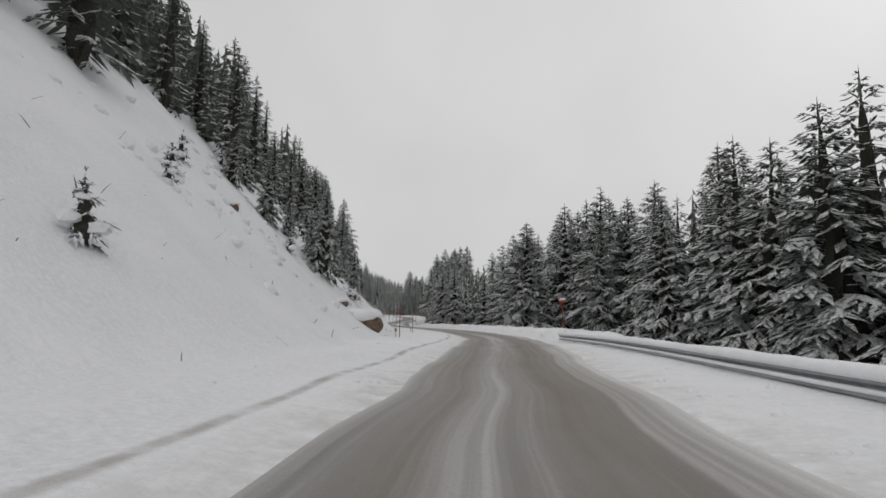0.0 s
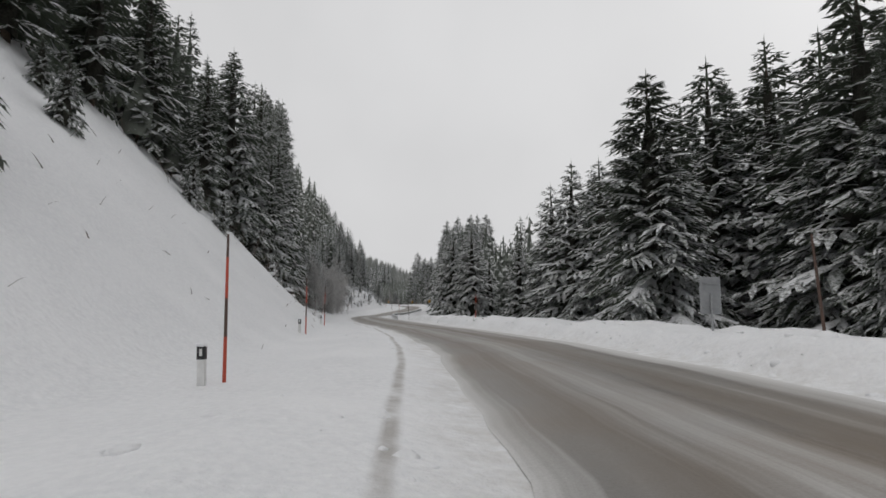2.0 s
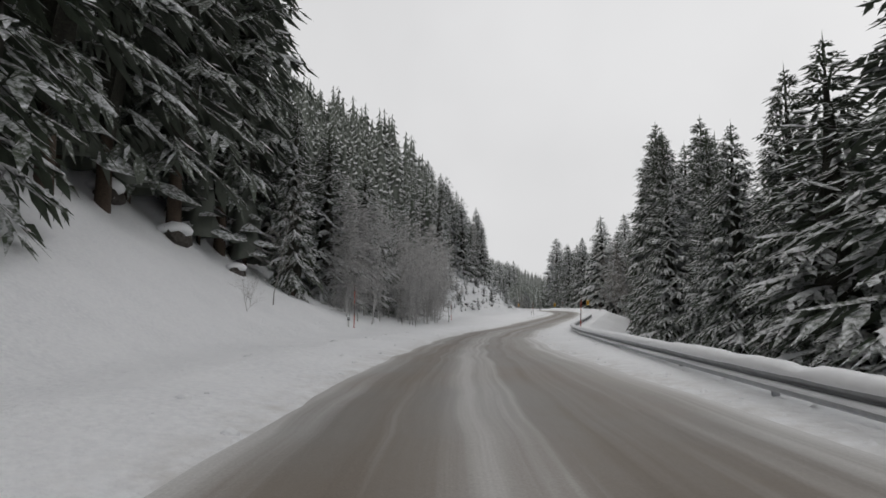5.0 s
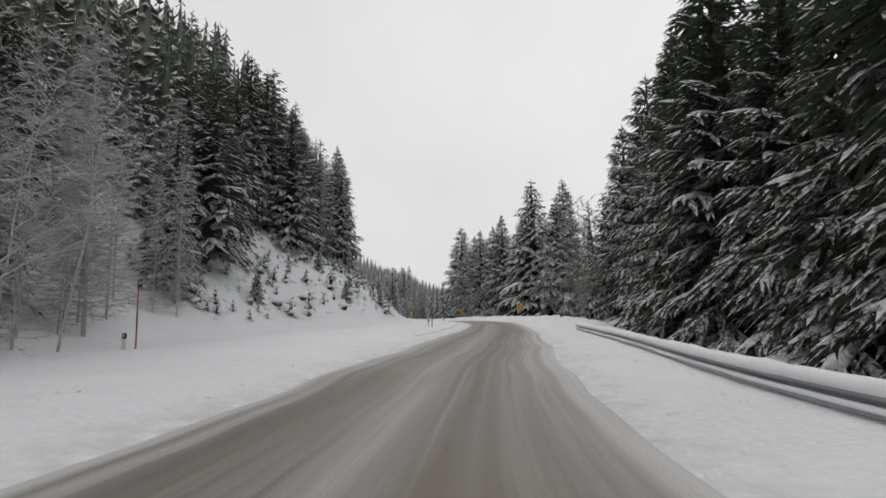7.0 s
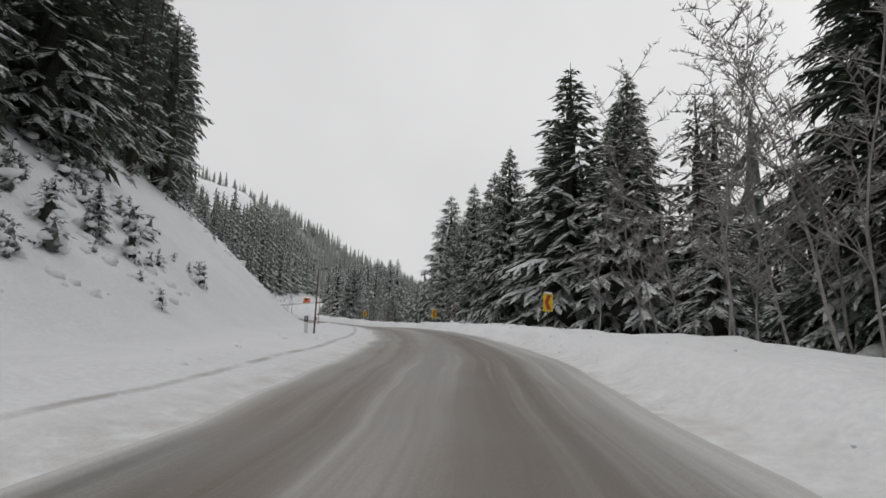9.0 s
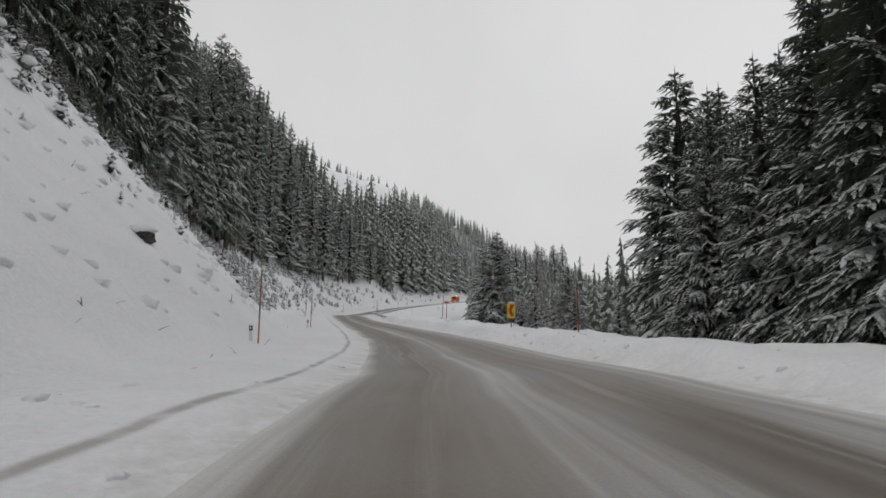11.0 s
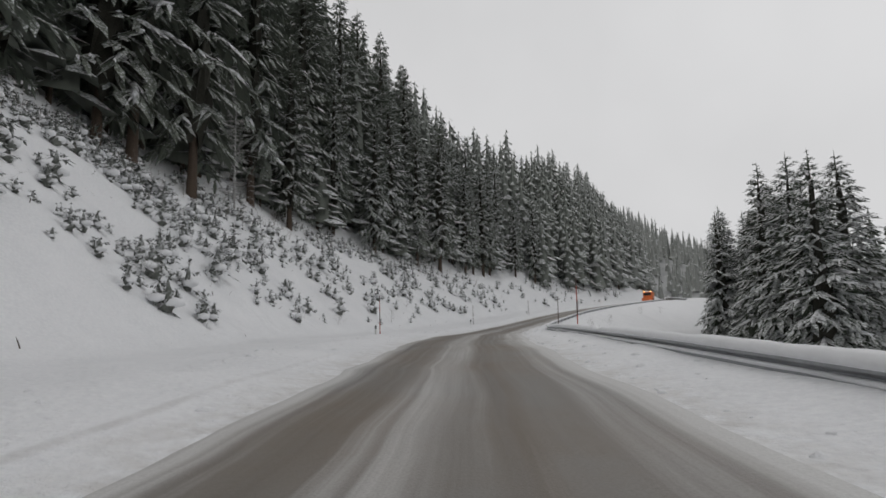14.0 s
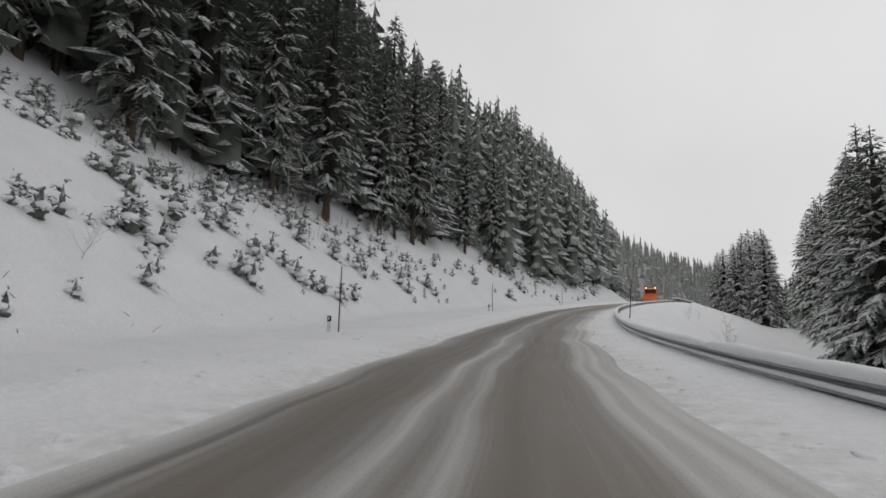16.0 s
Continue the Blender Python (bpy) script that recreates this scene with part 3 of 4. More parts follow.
# the tallest firs at the hillside's edge, which stand clear of the slope behind
for s, l, top in ((398, 30, 64), (404, 29, 66), (409, 33, 72), (415, 31, 70), (421, 34, 72), (428, 33, 67), (434, 36, 68), (441, 35, 66), (450, 38, 69), (459, 38.5, 70), (471.5, 41.8, 69), (464, 36, 64), (390, 33, 55), (170, 23, 50), (164.5, 20, 47), (158, 24, 48), (165, 24, 50), (161, 19.5, 44), (156, 19, 43), (151, 19, 42), (147, 18, 40)):
    h = min(top - float(spot(s, l)[2]), 50.0) / 20
    taken.append((s, l))
    plant(FOREST[dice.integers(0, 4)], s, l, (h * dice.uniform(0.66, 0.85), h), dice.uniform(0, 360), "very tall dark spruce at the hillside forest's edge", "hillside spruces")

near_depth = lambda s: 10.5 if 100 < s < 262 else 9.0  # noqa: E731
BACK = SLIM + MID + FOREST
rear = []
for s, l in scatter(-6, 505, first, lambda s: first(s) + near_depth(s), 4.7):
    if free(s, l, 3.0):
        h = tall(s) * dice.uniform(0.75, 1.2)
        if l > first(s) + 4.7:
            wide = h * (dice.uniform(0.75, 1.0) if s > 285 else dice.uniform(1.0, 1.3))
            rear.append((int(dice.integers(7, 11) if s > 285 else dice.integers(0, 7)), spot(s, l, -0.15), dice.uniform(0, 6.28), wide, h))
            continue
        kind = HERO[dice.integers(0, 3)] if 314 < s < 352 else FOREST[dice.integers(0, 4)] if s > 285 else SPRUCE[dice.integers(0, 4)] if 78 < s < 262 else (SLIM + MID)[dice.integers(0, 7)]
        wide = dice.uniform(0.5, 0.65) if kind in HERO else dice.uniform(0.7, 1.0) if s > 285 else dice.uniform(0.7, 0.95) if 130 < s < 168 else dice.uniform(1.0, 1.3)
        plant(kind, s, l, (h * wide, h), dice.uniform(0, 360), "snow-dusted dark spruce on the steep hillside", "hillside spruces")


def as_triangles(me):
    v = np.array([tuple(x.co) for x in me.vertices])
    return v, np.array([(q.vertices[0], q.vertices[n], q.vertices[n + 1]) for q in me.polygons for n in range(1, len(q.vertices) - 1)])


merged("hillside_forest", [tuple(as_triangles(me) for me in kind) for kind in BACK], rear, [NEEDLES_HILL, BARK, BOUGH_SNOW], "tall snow-dusted spruces behind the forest edge")
bands = [[], [], []]
# how far up the slope the forest is seen
last = lambda s: float(np.interp(s, (-40, 60, 200, 215, 226, 240, 262, 285, 305, 325, 355, 470, 495, 512, 540, 800), (55, 59, 81, 76, 80, 79, 71, 65, 57, 71, 82, 111, 94, 45, 48, 48)))  # noqa: E731
for s, l in scatter(-40, 800, lambda s: first(s) + near_depth(s), last, 4.9) + scatter(505, 800, first, lambda s: first(s) + 9.5, 4.9):
    h = 20 * tall(s) * dice.uniform(0.8, 1.15)
    bands[0 if s < 400 else 1 if s < 560 else 2].append((int(dice.integers(0, 5)), spot(s, l), dice.uniform(0, 6.28), h * 1.05, h))
# younger trees filling the gaps between the tall ones
for s, l in scatter(-6, 505, lambda s: first(s) + 2.5, lambda s: first(s) + near_depth(s), 3.6):
    h = 20 * tall(s) * dice.uniform(0.35, 0.6)
    bands[0].append((int(dice.integers(0, 5)), spot(s, l), dice.uniform(0, 6.28), h * 1.7, h))
# the further the band, the more haze its needle colour holds
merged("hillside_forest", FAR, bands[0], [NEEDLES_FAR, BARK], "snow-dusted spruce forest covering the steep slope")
merged("hillside_forest", FAR, bands[1], [NEEDLES_HAZED, BARK], "grey-green spruce forest on the slope ahead, haze in its colour")
merged("hillside_forest", FAR, bands[2], [NEEDLES_HAZIER, BARK], "pale spruce forest on the far shoulder, haze in its colour")

# valley side
RIGHTLINE = np.array([(-60, 29), (20, 29), (60, 29), (85, 29), (110, 30), (135, 28), (146, 16), (215, 15.5), (232, 18), (255, 20), (275, 19), (288, 17), (297, 21), (312, 28), (325, 31), (345, 32), (420, 40), (800, 46)], float)
edge = lambda s: float(np.interp(s, RIGHTLINE[:, 0], RIGHTLINE[:, 1]))  # noqa: E731
for s, l in scatter(8, 322, edge, lambda s: edge(s) + 10, 5.0):
    if free(s, -l, 3.7):
        h = dice.uniform(0.65, 0.9) if 246 < s < 262 else dice.uniform(0.8, 1.02) if 129 < s < 192 else dice.uniform(1.15, 1.5)
        near = l < edge(s) + 4
        plant(HERO[dice.integers(0, 3)] if near and (280 < s < 322 or 158 < s < 246) else SPRUCE[dice.integers(0, 4)] if near else MID[dice.integers(0, 3)], s, -l, (h * (1.0 if near and (280 < s < 322 or 158 < s < 246) else 1.25), h), dice.uniform(0, 360), "snow-laden spruce below the road edge", "valley spruces")
for s, l, h in ((311, -24, 1.2), (306, -23, 1.3), (317, -25, 1.0), (81, -27, 0.95), (76, -26, 1.1), (352, -25, 0.6), (349, -22, 0.45), (356, -24, 0.5), (341, -26, 0.55), (338, -30, 0.5), (362, -32, 0.6), (322, -26, 0.5), (420, -31, 1.25), (424, -33, 1.0), (428, -36, 1.3), (433, -32, 1.35), (438, -34, 1.1), (444, -31, 1.4), (449, -36, 1.2), (455, -33, 1.3), (461, -31, 1.15), (467, -38, 1.4), (473, -31, 1.2), (478, -36, 1.45), (484, -32, 1.3), (490, -38, 1.5), (497, -34, 1.3), (505, -39, 1.4), (513, -36, 1.3), (522, -40, 1.4), (512, -33, 1.5), (528, -34, 1.6), (536, -38, 1.7), (545, -33, 1.5), (553, -37, 1.7), (562, -34, 1.6), (571, -39, 1.8), (580, -35, 1.6), (590, -40, 1.7), (541, -45, 1.7), (558, -46, 1.8), (476, -27, 1.3), (470, -26.5, 1.2), (482, -27.5, 1.25), (575, -24, 1.2), (580, -18, 1.0), (588, -26, 1.35), (590, -20, 1.2), (598, -16, 1.05), (600, -28, 1.55), (604, -22, 1.45), (612, -26, 1.6), (620, -22, 1.4), (630, -18, 1.2), (626, -30, 1.7)):
    taken.append((s, l))
    plant(HERO[dice.integers(0, 3)] if s < 320 else SPRUCE[dice.integers(0, 4)], s, l, (h * (1.0 if s < 320 else 1.1), h), dice.uniform(0, 360), "snow-laden spruce standing below the bend", "valley spruces")
low_places, low_far = [], []
for s, l in scatter(0, 330, lambda s: edge(s) + 10, lambda s: edge(s) + 40, 6.0) + scatter(330, 800, lambda s: edge(s) + 6, lambda s: edge(s) + 50, 7.0):
    h = dice.uniform(20, 28) if s < 330 else dice.uniform(12, 22)
    (low_places if s < 400 else low_far).append((int(dice.integers(0, 5)), spot(s, -l), dice.uniform(0, 6.28), h * 0.9, h))
merged("valley_forest", FAR, low_places, [NEEDLES_FAR, BARK], "snowy spruce forest on the valley slope")
merged("valley_forest", FAR, low_far, [NEEDLES_HAZED, BARK], "spruce forest down in the valley, greyed for haze")

# ---- far ridge across the valley head ----
crest = [(-538, 801, 215), (-454, 838, 180), (-362, 886, 140), (-289, 931, 100), (-225, 969, 62), (-171, 1006, 36), (-98, 1046, 14), (-4, 1089, 2)]
cx, cy, cz = (np.interp(np.linspace(0, 7, 57), range(8), [c[k] for c in crest]) for k in range(3))
down = np.linspace(0, 1, 14)
rv = np.stack([cx[:, None] + 64 * down[None, :] + 6 * wob(cx[:, None], down * 300, 40), cy[:, None] - 324 * down[None, :], cz[:, None] * (1 - down[None, :]) ** 0.9 - 4 + 5 * wob(cx[:, None], down[None, :] * 330, 35, 3)], -1)
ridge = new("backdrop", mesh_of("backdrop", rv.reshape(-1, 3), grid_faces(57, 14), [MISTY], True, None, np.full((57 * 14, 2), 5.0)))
tagged(ridge, "distant snowy ridge closing the valley, greyed for haze", "mountain", kind="structure")
TINY = [far_spruce(80 + k, 8, 2) for k in range(3)]
ridge_trees = []
for _ in range(1500):
    u, w = dice.uniform(0, 55.9), dice.uniform(0, 1) ** 1.5 * 12.9
    i, j = int(u), int(w)
    p = rv[i, j] + (rv[i + 1, j] - rv[i, j]) * (u - i) + (rv[i, j + 1] - rv[i, j]) * (w - j)
    h = dice.uniform(17, 28)
    ridge_trees.append((int(dice.integers(0, 3)), p, dice.uniform(0, 6.28), h * 1.1, h))
# needles and stems carry the ridge's haze in their colour
merged("ridge_forest", TINY, ridge_trees, [NEEDLES_PALE, MISTY], "forest on the distant ridge, paled for haze")


# ---- things beside the road ----
def part(name, bm, material, parent, label=""):
    """Link a bmesh as one mesh under a thing or part."""
    me = bpy.data.meshes.new(name)
    bm.to_mesh(me)
    bm.free()
    me.materials.append(material)
    o = new(name, me)
    o.parent = parent
    if label:
        o["label"] = label
    return o


def box(bm, x, y, z, sx, sy, sz, bevel=0.0, turn=None):
    made = bmesh.ops.create_cube(bm, size=1.0, matrix=Matrix.Translation((x, y, z)) @ (turn or Matrix()) @ Matrix.Diagonal((sx, sy, sz, 1)))
    if bevel:
        edges = list({e for v in made["verts"] for e in v.link_edges})
        bmesh.ops.bevel(bm, geom=edges, offset=bevel, segments=2, affect="EDGES", profile=0.7)
    return bm


def rod(bm, x, y, z0, z1, r0, r1=None, n=8):
    bmesh.ops.create_cone(bm, segments=n, radius1=r0, radius2=r1 if r1 is not None else r0, depth=z1 - z0, cap_ends=True, matrix=Matrix.Translation((x, y, (z0 + z1) / 2)))
    return bm


def lump(bm, x, y, z, rx, ry, rz, seed, rough=0.25, fine=2):
    """A rounded, uneven heap."""
    made = bmesh.ops.create_icosphere(bm, subdivisions=fine, radius=1.0)
    for v in made["verts"]:
        k = 1 + rough * noise.noise(v.co * 1.7 + Vector((seed, seed * 0.7, 0)))
        v.co = Vector((x + v.co.x * rx * k, y + v.co.y * ry * k, z + v.co.z * rz * k))
    return bm


def smooth(o):
    o.data.polygons.foreach_set("use_smooth", np.ones(len(o.data.polygons), dtype=bool))
    return o


def stand(thing, s, l, turn=0.0, sink=0.03, tilt=(0, 0)):
    p = spot(s, l)
    thing.matrix_world = pose(p[0], p[1], p[2] - sink, tilt[0], tilt[1], heading(s) + turn)
    return thing


def snow_pole(s, l, height, colour, tilt=(0, 0), heap=True, label="", board=False):
    thing = new("snow_pole")
    part("shaft", rod(bmesh.new(), 0, 0, -0.3, height * 0.30, 0.034, 0.031), colour[0], thing)
    part("middle_band", rod(bmesh.new(), 0, 0, height * 0.30 + 0.002, height * 0.56, 0.031, 0.028), colour[1], thing)
    part("upper_band", rod(bmesh.new(), 0, 0, height * 0.56 + 0.002, height * 0.84, 0.028, 0.024), colour[0], thing)
    part("tip_band", rod(bmesh.new(), 0, 0, height * 0.84 + 0.002, height, 0.024, 0.020), colour[1], thing)
    if heap:
        o = smooth(part("snow_heap", lump(bmesh.new(), 0, 0, 0.0, 0.24, 0.26, 0.22, s), CAP, thing, "fresh snow heaped round the foot"))
    if board:
        bm = bmesh.new()
        box(bm, 0, -0.03, height - 0.14, 0.46, 0.03, 0.17, 0.01)
        board_part = part("cross_board", bm, RED, thing, "red cross board")
        smooth(part("snow_cap", lump(bmesh.new(), 0, -0.03, height - 0.03, 0.27, 0.06, 0.07, s + 3), CAP, board_part))
    tagged(thing, label, "snow pole", "snow poles along the road")
    return stand(thing, s, l, 0, 0.0, tilt)


def marker_post(s, l):
    thing = new("marker_post")
    bm = box(bmesh.new(), 0, 0, 0.22, 0.13, 0.09, 1.0, 0.015)
    body = part("post_body", bm, WHITE, thing)
    part("reflector_band", box(bmesh.new(), 0, 0, 0.60, 0.137, 0.097, 0.22, 0.006), BLACK, body, "slanted black band with reflector")
    part("reflector", box(bmesh.new(), 0, -0.05, 0.61, 0.045, 0.008, 0.12, 0.002), WHITE, body)
    smooth(part("snow_cap", lump(bmesh.new(), 0, 0, 0.73, 0.09, 0.07, 0.05, s), CAP, thing))
    tagged(thing, "white plastic marker post with black band in the snow", "marker post", "marker posts beside the snow poles")
    return stand(thing, s, l, 0, 0.06, (random.uniform(-2, 2), random.uniform(-2, 2)))


def rail_run(name, s0, s1, l_at, label):
    """A W-beam guard rail on steel posts with snow lying along its top."""
    thing = new("guard_rail")
    base = spot(s0, l_at(s0))
    prof = [(0.0, 0.44), (0.05, 0.47), (0.055, 0.53), (0.0, 0.58), (0.0, 0.62), (0.055, 0.67), (0.05, 0.73), (0.0, 0.76)]
    prof = prof + [(a - 0.006, z) for a, z in prof[::-1]]
    ss = np.arange(s0, s1 + 0.01, 1.0)
    v = []
    for s in ss:
        p, d = road_at(s)
        g = rail_foot(s)
        for a, z in prof:
            l = l_at(s) + a
            v.append((p[0] - d[1] * l, p[1] + d[0] * l, g + z))
    n = len(prof)
    f = [(i * n + j, i * n + (j + 1) % n, (i + 1) * n + (j + 1) % n, (i + 1) * n + j) for i in range(len(ss) - 1) for j in range(n)]
    beam = new("beam", mesh_of("beam", v, f, [STEEL]))
    beam.parent = thing
    v, f = [], []
    arc = [(-0.10, 0.74), (-0.11, 0.84), (-0.06, 0.95), (0.03, 0.985), (0.11, 0.92), (0.15, 0.81), (0.12, 0.715), (0.02, 0.755)]
    fs = np.arange(s0, s1 + 0.01, 0.4)
    for i, s in enumerate(fs):
        p, d = road_at(s)
        w = 1 + 0.16 * float(wob(s, 0, 1.1)) + 0.10 * float(wob(s, 0, 0.37, 2))
        gap = 0.55 if float(wob(s, 0, 2.3, 9)) > 0.82 else 1.0
        for a, z in arc:
            l = l_at(s) + a * w
            v.append((p[0] - d[1] * l, p[1] + d[0] * l, rail_foot(s) + 0.745 + (z - 0.745) * 0.72 * w * gap))
    n = len(arc)
    f = [(i * n + j, i * n + (j + 1) % n, (i + 1) * n + (j + 1) % n, (i + 1) * n + j) for i in range(len(fs) - 1) for j in range(n)]
    f += [tuple(range(n))[::-1], tuple(range((len(fs) - 1) * n, len(fs) * n))]
    o = new("snow_ridge", mesh_of("snow_ridge", v, f, [CAP], True))
    o.parent = thing
    o["label"] = "rounded snow lying on the rail"
    # snow caught on the lower half of the beam
    v, f = [], []
    lip = [(0.0, 0.60), (0.05, 0.595), (0.085, 0.555), (0.07, 0.53), (0.0, 0.535)]
    for i, s in enumerate(fs):
        p, d = road_at(s)
        w = max(0.15, 0.8 + 0.9 * float(wob(s, 0, 1.7, 3)))
        for a, z in lip:
            l = l_at(s) + 0.02 + a * w
            v.append((p[0] - d[1] * l, p[1] + d[0] * l, rail_foot(s) + z))
    n = len(lip)
    f = [(i * n + j, i * n + (j + 1) % n, (i + 1) * n + (j + 1) % n, (i + 1) * n + j) for i in range(len(fs) - 1) for j in range(n)]
    o = new("snow_lip", mesh_of("snow_lip", v, f, [CAP], True))
    o.parent = thing
    post = None
    for s in np.arange(s0 + 0.6, s1, 4.0):
        p, d = road_at(s)
        l = l_at(s) - 0.09
        if post is None:
            bm = bmesh.new()
            box(bm, 0, 0, 0.25, 0.10, 0.055, 1.0, 0.006)
            post = part("post", bm, STEEL, thing)
            one = post
        else:
            one = new("post", post.data)
            one.parent = thing
        one.matrix_basis = pose(p[0] - d[1] * l, p[1] + d[0] * l, rail_foot(s), 0, 0, heading(s))
    tagged(thing, label, "guard rail", "guard rails on the valley side")
    return thing


def rail_foot(s):
    """The level of the verge below a rail, smoothed along the road."""
    p, _ = road_at(s)
    return float(p[2]) - 0.27


rail_run("first", -56, 32, lambda s: -5.2, "steel guard rail half buried, thick snow on top")
rail_run("second", 128, 218, lambda s: -4.2 - 0.3 * min(max((s - 190) / 28, 0), 1), "long steel guard rail with snow ridge along top")
rail_run("third", 345, 560, lambda s: -4.3, "steel guard rail curving away, capped with snow")

DARK, WARN = (DARKWOOD, DARKWOOD), (DARKWOOD, RED)
for s, l, h in ((38.5, 4.9, 2.5), (61.5, 3.66, 2.6), (78.5, 4.79, 2.75), (91.7, 4.62, 2.85), (118, 6.5, 2.6), (163.2, 10.6, 3.0), (204.0, 14.8, 2.8), (223.8, 5.7, 2.5), (249.2, 4.8, 2.6), (279.0, 6.0, 3.0), (305.5, 6.44, 3.2), (329.0, 5.15, 2.9), (363.5, 6.7, 2.6), (398.3, 8.6, 3.0), (432, 7.6, 2.7), (463, 7.5, 2.7), (495, 7.0, 2.7)):
    warm = s in (38.5, 61.5, 78.5, 91.7, 163.2, 204.0, 279.0, 305.5, 329.0, 398.3)
    snow_pole(s, l, h, (RED, DARKWOOD) if warm else DARK, (random.uniform(-1, 1), random.uniform(-1, 1)), False, "tall slim snow pole, dark wood with red paint" if warm else "tall slim dark wooden snow pole in snow")
    marker_post(s - 0.4, l + 0.24)
for s, l, h, board in ((37.6, -6.7, 2.3, True), (62.1, -8.1, 2.2, False), (92.4, -6.9, 2.3, False), (128.5, -6.0, 2.6, False), (169.5, -4.75, 2.7, False), (236.0, -6.6, 2.6, False), (281, -8.2, 2.5, False), (305.3, -8.0, 2.5, False), (319.2, -9.7, 3.0, False), (336.7, -8.3, 2.4, False), (329.2, -6.9, 1.85, True), (389, -5.0, 3.0, False), (405, -5.2, 2.8, False), (447, -5.0, 2.7, False)):
    snow_pole(s, l, h, (RED, DARKWOOD) if s in (169.5, 389, 281, 37.6, 92.4, 305.3, 329.2) else DARK, (random.uniform(-3, 3), random.uniform(-4, 4)), True, "red-painted snow pole with a red cross board" if board else "slim snow pole standing in the ploughed bank", board)


def chevron_sign(s, l, size, turn, z):
    """A tall yellow plate with a red chevron on a timber post."""
    thing = new("chevron_sign")
    w, h = size * 0.62, size
    part("post", rod(bmesh.new(), 0, 0.03, -0.5, z + h * 0.45, 0.035, n=10), DARKWOOD, thing)
    plate = part("plate", box(bmesh.new(), 0, -0.02, z, w, 0.03, h, 0.012), YELLOW, thing, "yellow reflective plate")
    bm = bmesh.new()
    a = w * 0.36
    pts = [(a, h * 0.40), (-a * 0.25, h * 0.40), (-a, 0), (-a * 0.25, -h * 0.40), (a, -h * 0.40), (a * 0.05, 0)]
    front = [bm.verts.new((x, -0.041, z + y)) for x, y in pts]
    back = [bm.verts.new((x, -0.034, z + y)) for x, y in pts]
    bm.faces.new((front[0], front[1], front[2], front[5]))
    bm.faces.new((front[5], front[2], front[3], front[4]))
    for i in range(6):
        bm.faces.new((front[i], back[i], back[(i + 1) % 6], front[(i + 1) % 6]))
    bmesh.ops.recalc_face_normals(bm, faces=bm.faces)
    part("chevron", bm, RED, plate, "red chevron")
    smooth(part("snow_cap", lump(bmesh.new(), 0, -0.02, z + h / 2 + 0.02, w * 0.5, 0.05, 0.07, s), CAP, thing))
    tagged(thing, "yellow bend sign with a red chevron", "road sign", "chevron signs in the bend")
    return stand(thing, s, l, turn, 0.1)


chevron_sign(257.9, -8.3, 1.12, 12, 1.6)
chevron_sign(290.6, -9.3, 1.12, 14, 1.3)
chevron_sign(318.1, -9.1, 1.08, 14, 1.3)
sign = new("road_sign")
part("post", rod(bmesh.new(), 0, 0, -0.5, 1.2, 0.035), STEEL, sign)
part("plate", box(bmesh.new(), 0, 0.05, 1.15, 0.66, 0.02, 1.1, 0.008), GREYPAINT, sign)
for z in (0.8, 1.5):
    part("clamp", box(bmesh.new(), 0, 0.015, z, 0.5, 0.05, 0.05, 0.006), STEEL, sign)
tagged(sign, "grey back of a tall sign before the spruces", "road sign")
stand(sign, 66.7, -8.6, 0, 0.1)


